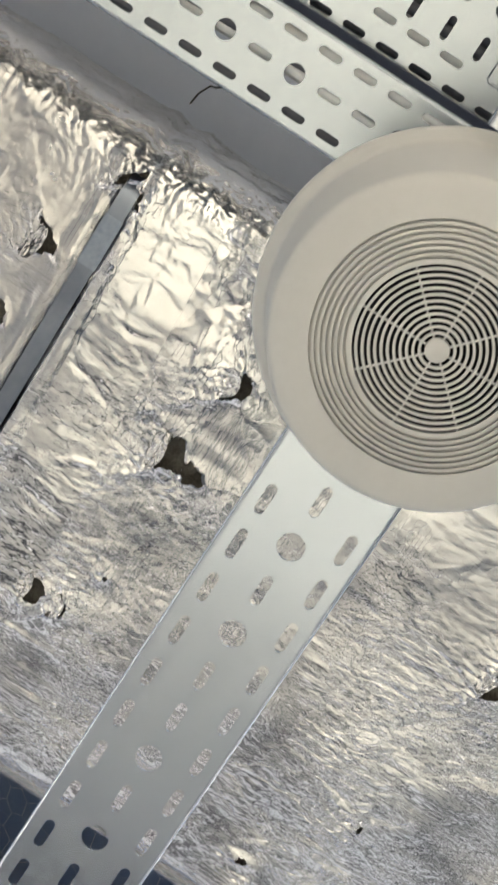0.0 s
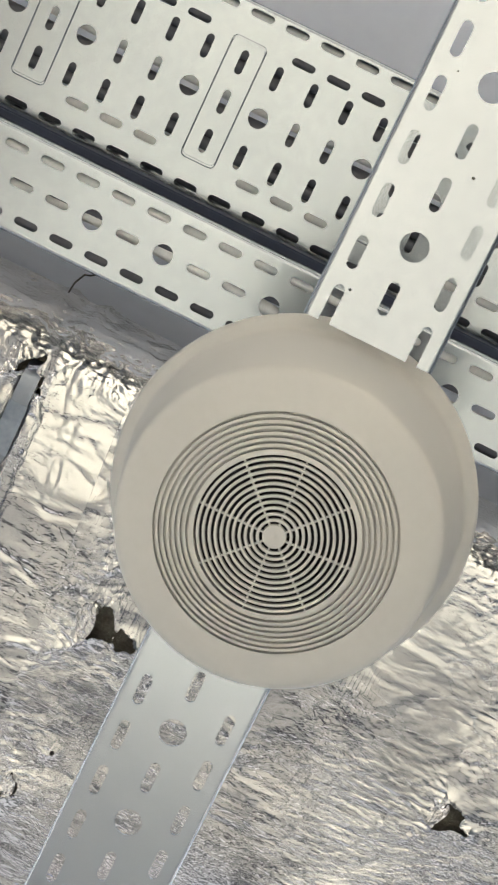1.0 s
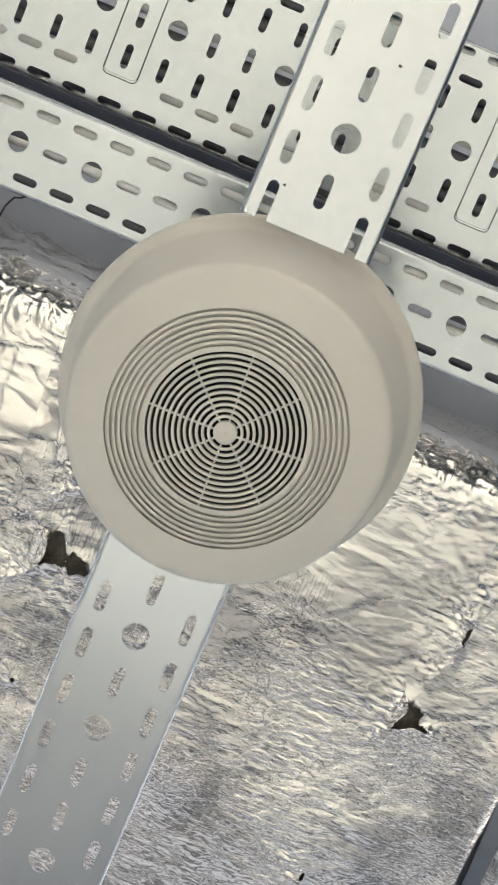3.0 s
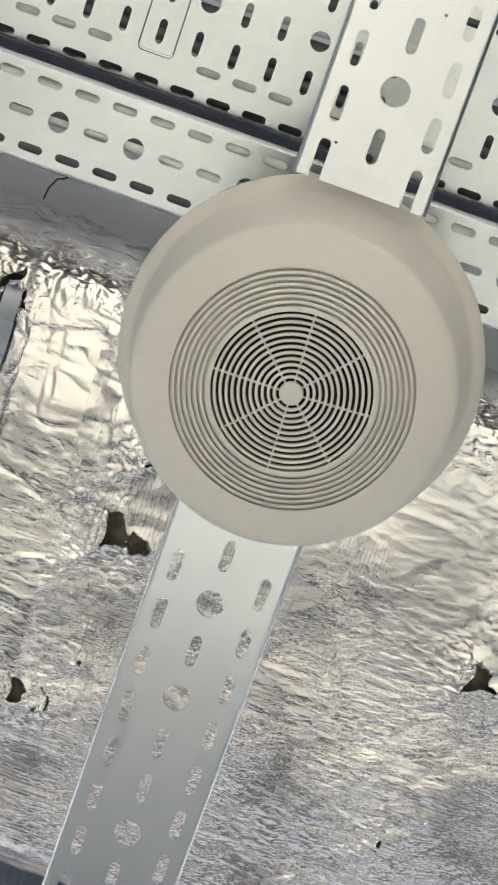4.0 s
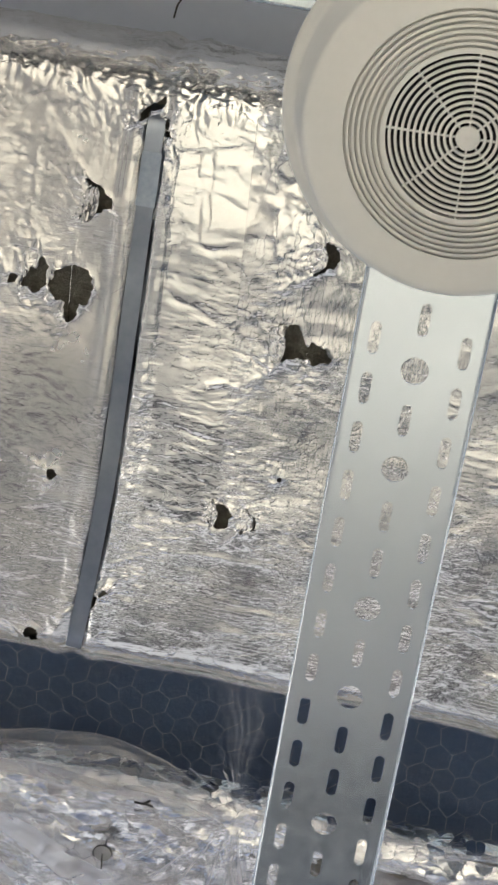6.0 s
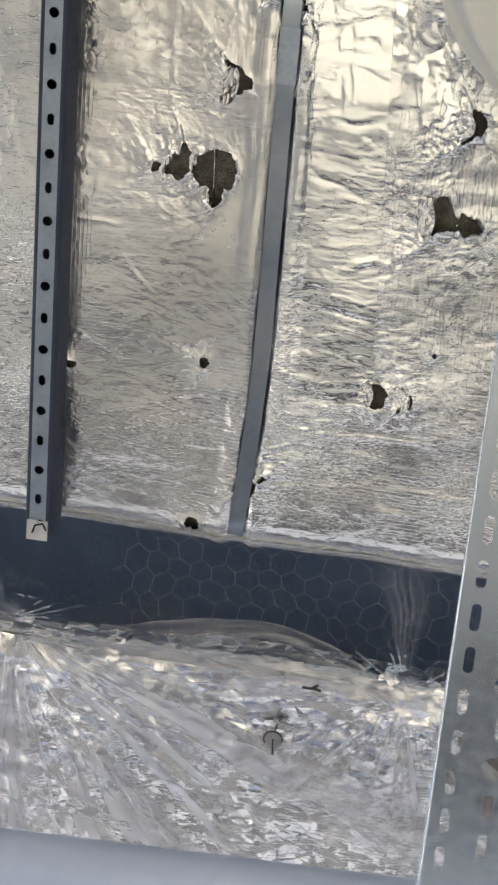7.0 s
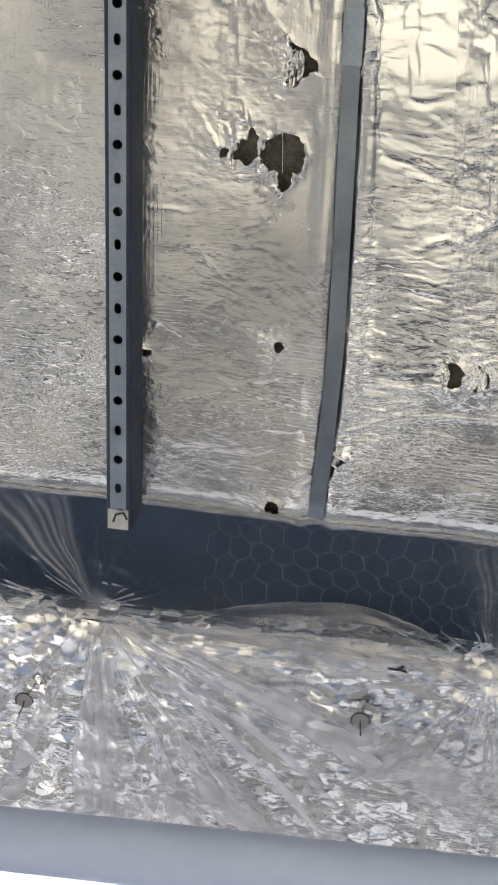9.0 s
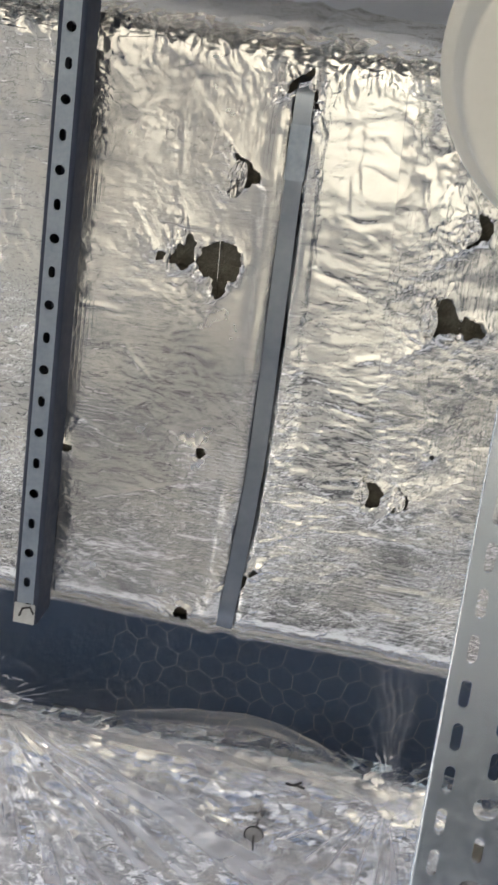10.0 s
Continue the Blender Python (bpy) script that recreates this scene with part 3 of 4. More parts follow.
def folds(a, b):
    w = np.zeros_like(a)
    for n, (x0, y0, x1, y1, h) in enumerate(FOLDS):
        (a0, b0), (a1, b1) = ab(x0, y0), ab(x1, y1)
        da, db = a1 - a0, b1 - b0
        length = math.hypot(da, db)
        u = ((a - a0) * da + (b - b0) * db) / length
        v = ((b - b0) * da - (a - a0) * db) / length + 0.006 * field(u * 22 + 3 * n, u * 0 + n, 17)
        w += 0.45 * h * np.exp(-np.abs(v / 0.0024) ** 1.4) * hump(u, 0.0, length, 0.006)
    for n, (a0, b0, a1, b1, h, wide) in enumerate(CREASES):
        da, db = a1 - a0, b1 - b0
        length = math.hypot(da, db)
        u = ((a - a0) * da + (b - b0) * db) / length
        v = ((b - b0) * da - (a - a0) * db) / length + 0.008 * field(u * 30 + 5 * n, u * 0 + n, 19)
        w += 0.6 * h * np.exp(-np.abs(v / wide) ** 1.4) * hump(u, 0.0, length, 0.005)
    return w


def crumple(a, s, b):
    """How far the facing stands out from the true box."""
    strong = hump(a, -0.30, 0.10, 0.02) * hump(b, 0.0, 0.30, 0.03)
    edge = hump(b, -0.3, 0.16, 0.015)
    far = hump(b, 0.80, 2.0, 0.02)
    w = 0.006 * field(a * 6, s * 6, 1) + 0.0011 * field(a * 15, s * 13, 2)
    w += (0.0004 + 0.0003 * strong) * ridges(a * 26 + 3 * field(a * 9, s * 9, 5), s * 30, 3) + 0.0017 * edge * ridges(a * 40 + 3 * field(a * 14, s * 14, 5), s * 44, 3)
    w += (0.0002 + 0.0001 * strong + 0.0009 * edge) * ridges(a * 92, s * 70 + 2 * field(a * 20, s * 20, 6), 4)
    w += (0.00025 - 0.0001 * strong) * ridges(a * 30, s * 120 + 3 * field(a * 12, s * 12, 9), 7) * hump(field(a * 5, s * 5, 11), -0.05, 9, 0.05)
    w += 0.0001 * field(a * 120, s * 130, 8) + folds(a, b)
    w += 0.004 * far * np.minimum(field(a * 11, s * 3, 12), 0.2)
    for pa, lean in STRAPS:
        x = a - strap_line(pa, lean, b)
        w += 0.0035 * np.exp(-((np.abs(x) - 0.024) / 0.012) ** 2) - 0.002 * np.exp(-(x / 0.012) ** 2)
    return w


def foil_wrap():
    root = thing("insulated_duct", BUILDING @ pose(0, 0, DUCT), "duct wrapped in torn crinkled silver foil insulation", "duct")
    a = np.arange(A0, A1, 0.0020)
    s = np.arange(0.22, GIRTH - 0.24, 0.0020)
    A, S = np.meshgrid(a, s, indexing="ij")
    B, Z, NB, NZ = wrap_profile(S)
    flatz = Z < 0.02
    d = np.where(flatz, tear_distance(A, B), 1.0)
    step = 1e-3
    ga = (tear_distance(A + step, B) - tear_distance(A - step, B)) / (2 * step)
    gb = (tear_distance(A, B + step) - tear_distance(A, B - step)) / (2 * step)
    gg = np.maximum(ga ** 2 + gb ** 2, 0.2)
    snap = (np.abs(d) < 0.0016) & flatz
    A2 = A - np.where(snap, d * ga / gg, 0)
    B2 = B - np.where(snap, d * gb / gg, 0)
    w = crumple(A, S, B)
    curl = np.exp(-np.clip(d, 0, 1) / 0.006)
    w += 0.005 * curl * (0.4 + field(A * 40, B * 40, 21))
    flap = np.exp(-np.clip(d, 0, 1) / 0.02) * np.clip(ga * -1.0, 0, 1)
    w += 0.0035 * flap * ridges(A * 60, B * 110, 22)
    mid = lambda q: 0.25 * (q[:-1, :-1] + q[1:, :-1] + q[:-1, 1:] + q[1:, 1:])
    keep = (mid(np.where(snap, 0, d)) >= 0) & (mid(tear_distance(A2, B2)) > -0.0003)
    sheet("foil_facing", A2, B2 + NB * w, Z + NZ * w, keep, FOIL, root)
    # wool batts behind the facing
    a = np.arange(A0, A1, 0.008)
    s = np.arange(0.20, GIRTH - 0.22, 0.008)
    A, S = np.meshgrid(a, s, indexing="ij")
    B, Z, NB, NZ = wrap_profile(S, 0.016)
    w = 0.003 * field(A * 30, S * 30, 31) + 0.004 * ridges(A * 40, S * 6, 32)
    sheet("wool_batt", A, B + NB * w, Z + NZ * w, np.ones((len(a) - 1, len(s) - 1), bool), WOOL, root, "dark brown mineral wool behind the tears")
    # smoother tape over a seam
    U, S = np.meshgrid(np.linspace(-0.046, 0.046, 46), np.arange(SIDE + 0.05, 0.955, 0.0022), indexing="ij")
    B, Z, NB, NZ = wrap_profile(S)
    A = -0.256 + U + 0.050 * (B - 0.258)
    w = crumple(A, S, B) + 0.0007 + 0.0010 * (1 - (U / 0.046) ** 2) + 0.0003 * ridges(A * 20, S * 16, 41) * (1 - (U / 0.046) ** 2)
    sheet("foil_tape", A, B + NB * w, Z + NZ * w, np.ones((A.shape[0] - 1, A.shape[1] - 1), bool), TAPE, root, "smooth foil tape over a seam")
    # torn flaps that hang beside the larger holes
    for n, (x, y, la, lb, droop, turn) in enumerate(((-0.423, 0.242, 0.024, 0.046, 0.010, 10), (-0.150, 0.283, 0.034, 0.036, 0.009, 0), (-0.188, 0.394, 0.024, 0.044, 0.008, -5),
                                                  (-0.256, 0.622, 0.020, 0.032, 0.008, 0), (-0.212, 0.629, 0.024, 0.030, 0.008, 0),
                                                  (0.285, 0.456, 0.020, 0.036, 0.008, 20))):
        ca, cb = ab(x, y)
        q = np.linspace(-0.5, 0.5, 22)
        U, V = np.meshgrid(q, q, indexing="ij")
        wide = np.sqrt(np.clip(1 - (2 * V) ** 2 * 0.9, 0.05, 1))
        c, s0 = math.cos(radians(turn)), math.sin(radians(turn))
        du, dv = U * la * wide, V * lb * (1 + 0.25 * field(U * 3, V * 3 + n, 50))
        A, B = ca + du * c - dv * s0, cb + du * s0 + dv * c
        Z = -0.004 - droop * (U + 0.5) ** 1.5 + 0.0035 * ridges(U * 3 + n, V * 5 + 2 * n, 51) + 0.0015 * ridges(U * 8 + n, V * 9, 52)
        sheet("foil_flap", A, B, Z, np.ones((21, 21), bool), FOIL, root, "torn foil flap hanging from a hole")
    # scrim threads still stretched across the largest tear
    for n, (p, q) in enumerate((((-0.412, 0.352), (-0.4075, 0.436)), ((-0.442, 0.372), (-0.372, 0.369)), ((-0.442, 0.381), (-0.372, 0.3785)), ((-0.442, 0.391), (-0.372, 0.388)), ((-0.442, 0.400), (-0.372, 0.397)))):
        bm = bmesh.new()
        tube(bm, [(p[0] + (q[0] - p[0]) * k / 8, p[1] + (q[1] - p[1]) * k / 8, 0.0045 + 0.002 * math.sin(k + n)) for k in range(9)], 0.0007 if n == 0 else 0.00032, 5)
        part("scrim_thread", bm, TAPE if n == 0 else WOOL, root, "bare scrim thread across a tear", smooth=60)
    # a plain core closes the duct
    bm = bmesh.new()
    box(bm, A0, A1, B0 + 0.06, B1 - 0.06, 0.06, 0.42)
    part("duct_core", bm, ZINC_DULL, root)
    return root


foil_wrap()


def flat_strap(pa, lean, start, end, label):
    """A steel band that hugs the facing."""
    root = thing("steel_strap", BUILDING @ pose(0, 0, DUCT), label, "strap", "straps round the duct")
    bm = bmesh.new()
    n = 60
    rows = []
    for k in range(n + 1):
        b = start + (end - start) * k / n
        a = float(strap_line(pa, lean, b))
        z = -0.0064 - 0.0008 * math.sin(b * 21)
        if b > B1 - RND:
            t = min((b - (B1 - RND)) / RND, 1)
            z += RND * (1 - math.sqrt(max(1 - t * t, 0)))
        if b < 0.18:
            z += (0.18 - b) ** 2 * 22
        tilt = 0.0012 * math.sin(b * 33 + 1)
        rows.append([bm.verts.new((a + o, b, z + tilt * o / 0.01 + h)) for o, h in ((-0.0105, 0), (0.0105, 0), (0.0105, 0.0012), (-0.0105, 0.0012))])
    for r0, r1 in zip(rows, rows[1:]):
        for k in range(4):
            bm.faces.new((r0[k], r0[(k + 1) % 4], r1[(k + 1) % 4], r1[k]))
    bm.faces.new(rows[0][::-1])
    bm.faces.new(rows[-1])
    bmesh.ops.recalc_face_normals(bm, faces=bm.faces)
    part("band", bm, STRAP, root, smooth=30)
    if pa < 0:
        q, v = np.linspace(-0.0118, 0.0118, 9), np.linspace(0.205, 0.271, 40)
        U, V = np.meshgrid(q, v, indexing="ij")
        Z = -0.0078 - 0.0008 * np.sin(V * 21) + 0.0006 * ridges(U * 60, V * 50, 55) + 0.12 * np.maximum(np.abs(U) - 0.0105, 0)
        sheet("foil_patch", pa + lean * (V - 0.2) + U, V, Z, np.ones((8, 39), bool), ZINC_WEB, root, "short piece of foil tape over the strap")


flat_strap(-0.3315, 0.0, 0.146, 0.868, "flat grey steel strap tight against the foil")
flat_strap(0.489, 0.03, 0.16, 0.868, "flat grey steel strap tight against the foil")


# ---- slotted channel under the duct ----
def strut_channel():
    w, h, t = 0.0216, 0.057, 0.002
    b0, b1 = 0.02, 0.8875
    root = thing("strut_channel", BUILDING @ pose(-0.5985, 0, DUCT - 0.059), "galvanised slotted steel channel with a raw cut end", "channel")
    pitch = 0.04137
    holes = []
    k = 0
    b = 0.4565 - 10 * pitch
    while b < b1 - 0.03:
        if b > b0 + 0.02:
            holes.append(slot(b, 0, 0.0125, 0.0125, steps=7) if k % 2 == 0 else slot(b, 0, 0.0145, 0.0085))
        b += pitch
        k += 1
    bm = bmesh.new()
    perforated(bm, [(b0, -w / 2), (b1, -w / 2), (b1, w / 2), (b0, w / 2)], holes, t)
    for v in bm.verts:
        v.co = Vector((-v.co.y, v.co.x, v.co.z))
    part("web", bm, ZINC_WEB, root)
    # Shade on the channel's sides is put into their dark blue colour.
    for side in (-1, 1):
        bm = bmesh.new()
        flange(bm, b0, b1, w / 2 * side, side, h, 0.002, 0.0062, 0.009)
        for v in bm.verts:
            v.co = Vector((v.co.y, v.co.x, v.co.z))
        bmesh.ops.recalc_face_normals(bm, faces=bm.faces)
        part("side", bm, RAIL, root, "channel side with shade put into its dark blue colour", smooth=40)
    # Light on the cut end is put into this pale plate's colour.
    bm = bmesh.new()
    box(bm, -0.0140, 0.0140, 0.8590, 0.8878, -0.0012, -0.0003, 0.0004)
    part("cut_end", bm, END_LIGHT, root, "thin plate with light on the cut end put into its pale colour")
    bm = bmesh.new()
    tube(bm, [(0.004, 0.864, -0.001), (0.004, 0.864, 0.02)], 0.006, 10)
    tube(bm, [(-0.006, 0.877, -0.002), (-0.002, 0.865, -0.004), (0.008, 0.862, -0.003), (0.012, 0.872, -0.001)], 0.0014, 6)
    part("burr", bm, BLACK, root, "torn dark burr at the cut end", smooth=60)


strut_channel()


# ---- perforated cable trays ----
P = 0.0410                    # pitch of the perforation


def narrow_tray(name, m, k0, k1, holes_at, u0, u1, label, height, group, notch=False, steel=ZINC):
    """A 100 mm tray along its own x axis, with three rows of slots; k counts the pitch from a round hole."""
    root = thing(name, m, label, "cable tray", group)
    holes = []
    for k in range(k0, k1 + 1):
        u = k * P
        if u0 + 0.02 < u < u1 - 0.02:
            holes.append(slot(u, 0, 0.022, 0.022, steps=8) if k % 5 in holes_at else slot(u, 0, 0.0265, 0.0085))
        u = (k + 0.5) * P
        if u0 + (0.024 if notch else 0.016) < u < u1 - 0.016:
            holes += [slot(u, -0.035, 0.0265, 0.0085), slot(u, 0.035, 0.0265, 0.0085)]
    w = 0.0480
    outline = [(u0, -w), (u1, -w), (u1, w), (u0, w)]
    if notch:
        deep = 0.030
        outline = [(u0, -w), (u1, -w), (u1, w), (u0, w)]
        for v in (0.035, -0.035):
            r = 0.00425
            outline += [(u0, v + r)] + [(u0 + deep - r + r * math.sin(t), v + r * math.cos(t)) for t in (0, 0.6, 1.2, 1.57, 1.95, 2.55, 3.14)] + [(u0, v - r)]
    bm = bmesh.new()
    perforated(bm, outline, holes, 0.0015)
    part("base_plate", bm, steel, root)
    for side in (-1, 1):
        bm = bmesh.new()
        flange(bm, u0, u1, side * w, side, height, 0.0015, 0.0035)
        part("side_wall", bm, steel, root, smooth=40)
    return root


def along(a, b, z, turn):
    x, y = xy(a, b)
    return pose(x, y, z, 0, 0, TURN + turn)


# the two trays that meet over the loudspeaker, then the pair of cross runs
narrow_tray("cable_tray", along(-0.0022, 0.1946, Z0 + 0.081, 90), -2, 16, (0, 2), -0.074, 0.6335,
            "perforated galvanised cable tray, reflected light put into its paler zinc", 0.014, "cable trays", steel=ZINC_LIT)
narrow_tray("cable_tray", along(-0.0015, -0.2135, Z0 + 0.0876, -90), -2, 22, (0, 3), -0.0765, 0.85,
            "bright perforated steel cable tray with a sawn end", 0.014, "cable trays", notch=True)
narrow_tray("cable_tray", along(-0.2282, -0.0538, Z0 + 0.6146, 0), -24, 30, (0, 3), -0.9, 1.2,
            "perforated galvanised cable tray carrying pale conduits", 0.04, "cable trays", steel=ZINC_GREY)


def wide_tray():
    root = thing("wide_cable_tray", along(-0.2901, -0.2170, Z0 + 0.7067, 0), "wide perforated steel cable tray with embossed panels", "cable tray", "cable trays")
    u0, u1, w = -0.9, 1.2, 0.1045
    holes, panels = [], []
    for k in range(-21, 29):
        u = k * P
        if not u0 + 0.03 < u < u1 - 0.03:
            continue
        kind = k % 5
        for v in (-0.0455, 0, 0.0455):
            holes.append(slot(u, v, 0.022, 0.022, steps=8) if v == 0 and kind in (0, 2) else slot(u, v, 0.027, 0.0085, False))
        if kind == 1:
            panels.append(u)
        for v in (-0.0983, 0.0983):
            holes.append(slot(u, v, 0.027, 0.0085))
        if kind in (2, 3, 4):
            for v in (-0.0705, 0.0705):
                holes.append(slot(u + P / 2, v, 0.027, 0.0085))
    bm = bmesh.new()
    perforated(bm, [(u0, -w), (u1, -w), (u1, w), (u0, w)], holes, 0.0015)
    part("base_plate", bm, ZINC_GREY, root)
    for side in (-1, 1):
        bm = bmesh.new()
        flange(bm, u0, u1, side * w, side, 0.05, 0.0015, 0.004, 0.01)
        part("side_wall", bm, ZINC_GREY, root, smooth=40)
    for u in panels:
        bm = bmesh.new()
        pts = []
        for cx, cy, t0 in ((0.0135, 0.063, 0), (-0.0135, 0.063, 90), (-0.0135, -0.063, 180), (0.0135, -0.063, 270)):
            for q in range(4):
                t = radians(t0 + 30 * q)
                pts.append((u + cx + 0.006 * math.cos(t), cy + 0.006 * math.sin(t)))
        n = len(pts)
        rings = []
        for off, h in ((0.0011, 0.0), (0.0, -0.0009), (-0.0011, 0.0)):
            ring = []
            for x, y in pts:
                d = Vector((x - u, y * 0.25)).normalized()
                ring.append(bm.verts.new((x + d.x * off, y + d.y * off * 2, h)))
            rings.append(ring)
        for r0, r1 in zip(rings, rings[1:]):
            for q in range(n):
                bm.faces.new((r0[q], r0[(q + 1) % n], r1[(q + 1) % n], r1[q]))
        bmesh.ops.recalc_face_normals(bm, faces=bm.faces)
        part("embossed_rib", bm, ZINC_GREY, root, smooth=60)


wide_tray()


def conduit(name, a0, a1, b, z, radius, wave, mat, label, seed):
    root = thing(name, BUILDING, label, "conduit", "conduits in the trays")
    bm = bmesh.new()
    n = 60
    tube(bm, [(a0 + (a1 - a0) * k / n, b + wave * math.sin(k * 0.31 + seed), z + 0.2 * wave * math.sin(k * 0.5 + seed)) for k in range(n + 1)], radius, 12)
    part("sleeve", bm, mat, root, smooth=50)


ZW, ZC = Z0 + 0.7067, Z0 + 0.6146
conduit("conduit", -1.15, 0.85, -0.217 - 0.0145, ZW + 0.0135, 0.011, 0.0012, CONDUIT, "pale grey conduit lying in the wide tray", 0)
conduit("conduit", -1.15, 0.85, -0.217 + 0.0690, ZW + 0.0135, 0.011, 0.0015, CONDUIT, "pale grey conduit lying in the wide tray", 2)
conduit("conduit", -1.15, 0.85, -0.217 - 0.0915, ZW + 0.0120, 0.010, 0.0012, CONDUIT, "pale grey conduit lying in the wide tray", 4)
conduit("conduit", -1.10, 0.85, -0.0538 - 0.033, ZC + 0.0120, 0.0095, 0.0030, CONDUIT, "pale grey conduit lying in the narrow tray", 1)
conduit("conduit", -1.10, 0.85, -0.0538 + 0.006, ZC + 0.0110, 0.0080, 0.0085, CONDUIT, "thin pale cable snaking along the narrow tray", 3)


# Dark sleeves added in the trays, standing for the shade behind their slots.
for n, (cb, cz, cr) in enumerate(((-0.217 - 0.040, ZW, 0.0095), (-0.217 - 0.057, ZW, 0.0085), (-0.217 + 0.012, ZW, 0.0100), (-0.217 + 0.034, ZW, 0.0105),
                                  (-0.217 + 0.050, ZW, 0.0075), (-0.217 + 0.092, ZW, 0.0100), (-0.217 - 0.073, ZW, 0.0070), (-0.0538 + 0.034, ZC, 0.0080), (-0.0538 - 0.010, ZC, 0.0070))):
    conduit("cable", -1.12, 0.85, cb, cz + 0.0015 + cr, cr, 0.0016, SLOT_SHADE, "dark sleeve added for the shade behind the tray's slots", 5 + n)


def wire_end(a, b, z):
    """A short stub of wire that sticks out beside the tray."""
    root = thing("wire_stub", BUILDING @ pose(a, b, z), "short dark bent wire end beside the tray", "wire")
    bm = bmesh.new()
    tube(bm, [(0.014, -0.006, 0.003), (0.004, 0.001, 0.002), (-0.002, 0.003, 0.002), (-0.009, 0.016, 0.008), (-0.012, 0.030, 0.016)], 0.0010, 6)
    part("sleeve", bm, BLACK, root, smooth=60)


wire_end(-0.292, -0.001, ZC)


def rail():
    """The dark rail in the gap between the two cross runs."""
    root = thing("support_rail", BUILDING @ pose(0, -0.1075, Z0 + 0.660), "dark blue painted steel rail between the trays", "rail")
    bm = bmesh.new()
    box(bm, -1.19, 0.91, -0.0058, 0.0048, 0, 0.03, 0.002)
    part("web", bm, RAIL, root)
    bm = bmesh.new()
    box(bm, -1.19, 0.91, 0.0050, 0.0068, -0.004, 0.026, 0.0006)
    part("lip", bm, RAIL, root)


rail()


# ---- loudspeaker ----
def loudspeaker():
    root = thing("ceiling_loudspeaker", pose(0, 0, Z0), "round off-white plastic ceiling loudspeaker with a ringed grille", "loudspeaker")

    def dome(r):
        return 0.0085 * (r / 0.0857) ** 2

    # bezel with seven fine grooves round the grille
    prof = [(0.0570, dome(0.057) + 0.006), (0.0570, dome(0.057))]
    for k in range(7):
        r = 0.0617 + 0.0040 * k
        prof += [(r - 0.0011, dome(r)), (r - 0.0010, dome(r) + 0.0046), (r + 0.0009, dome(r) + 0.0046), (r + 0.0010, dome(r))]
    prof += [(0.0905, dome(0.0905)), (0.098, 0.0112), (0.105, 0.0134), (0.1105, 0.0152), (0.1138, 0.0167), (0.1156, 0.0186), (0.1166, 0.0215), (0.1176, 0.0280),
             (0.1205, 0.0520), (0.1240, 0.0800), (0.1270, 0.1020), (0.1290, 0.1140), (0.1303, 0.1185), (0.1330, 0.1208), (0.1376, 0.1220),
             (0.1398, 0.1240), (0.1407, 0.1275), (0.1405, 0.1320), (0.1388, 0.1350), (0.0800, 0.1350)]
    bm = bmesh.new()
    lathe(bm, prof, 160)
    bmesh.ops.recalc_face_normals(bm, faces=bm.faces)
    part("bezel", bm, PLASTIC, root, smooth=35)
    # grille: rings held by eight spokes, with a button in the middle
    pitch = 0.00424
    bm = bmesh.new()
    for k in range(11):
        r0 = 0.0086 + pitch * k + 0.0021
        r1 = r0 + 0.0021
        z = dome(r0)
        lathe(bm, [(r0, z + 0.003), (r0, z + 0.0004), (r0 + 0.0005, z), (r1 - 0.0005, z), (r1, z + 0.0004), (r1, z + 0.003), (r0, z + 0.003)], 112)
    bmesh.ops.recalc_face_normals(bm, faces=bm.faces)
    part("grille", bm, PLASTIC, root, smooth=40)
    for k in range(8):
        t = radians(-73 + 45 * k - 14)
        bm = bmesh.new()
        n = 8
        rows = []
        for i in range(n + 1):
            r = 0.0070 + (0.0575 - 0.0070) * i / n
            z = dome(r) + 0.0006
            rows.append([bm.verts.new((r * math.cos(t) - o * math.sin(t), r * math.sin(t) + o * math.cos(t), z + h)) for o, h in ((-0.00070, 0), (0.00070, 0), (0.00070, 0.0025), (-0.00070, 0.0025))])
        for r0, r1 in zip(rows, rows[1:]):
            for q in range(4):
                bm.faces.new((r0[q], r0[(q + 1) % 4], r1[(q + 1) % 4], r1[q]))
        bm.faces.new(rows[0][::-1])
        bm.faces.new(rows[-1])
        bmesh.ops.recalc_face_normals(bm, faces=bm.faces)
        part("spoke", bm, PLASTIC, root)
    bm = bmesh.new()
    lathe(bm, [(0.0003, -0.0003), (0.0060, 0.0), (0.0080, 0.0004), (0.0086, 0.0012), (0.0086, 0.004), (0.0003, 0.004)], 48)
    bmesh.ops.recalc_face_normals(bm, faces=bm.faces)
    part("centre_button", bm, PLASTIC, root, smooth=40)
    bm = bmesh.new()
    lathe(bm, [(0.0003, 0.030), (0.020, 0.026), (0.050, 0.012), (0.060, 0.010), (0.0785, 0.012), (0.079, 0.060), (0.0003, 0.060)], 64)
    bmesh.ops.recalc_face_normals(bm, faces=bm.faces)
    part("cone", bm, CONE, root, "black cone behind the grille", smooth=40)


loudspeaker()


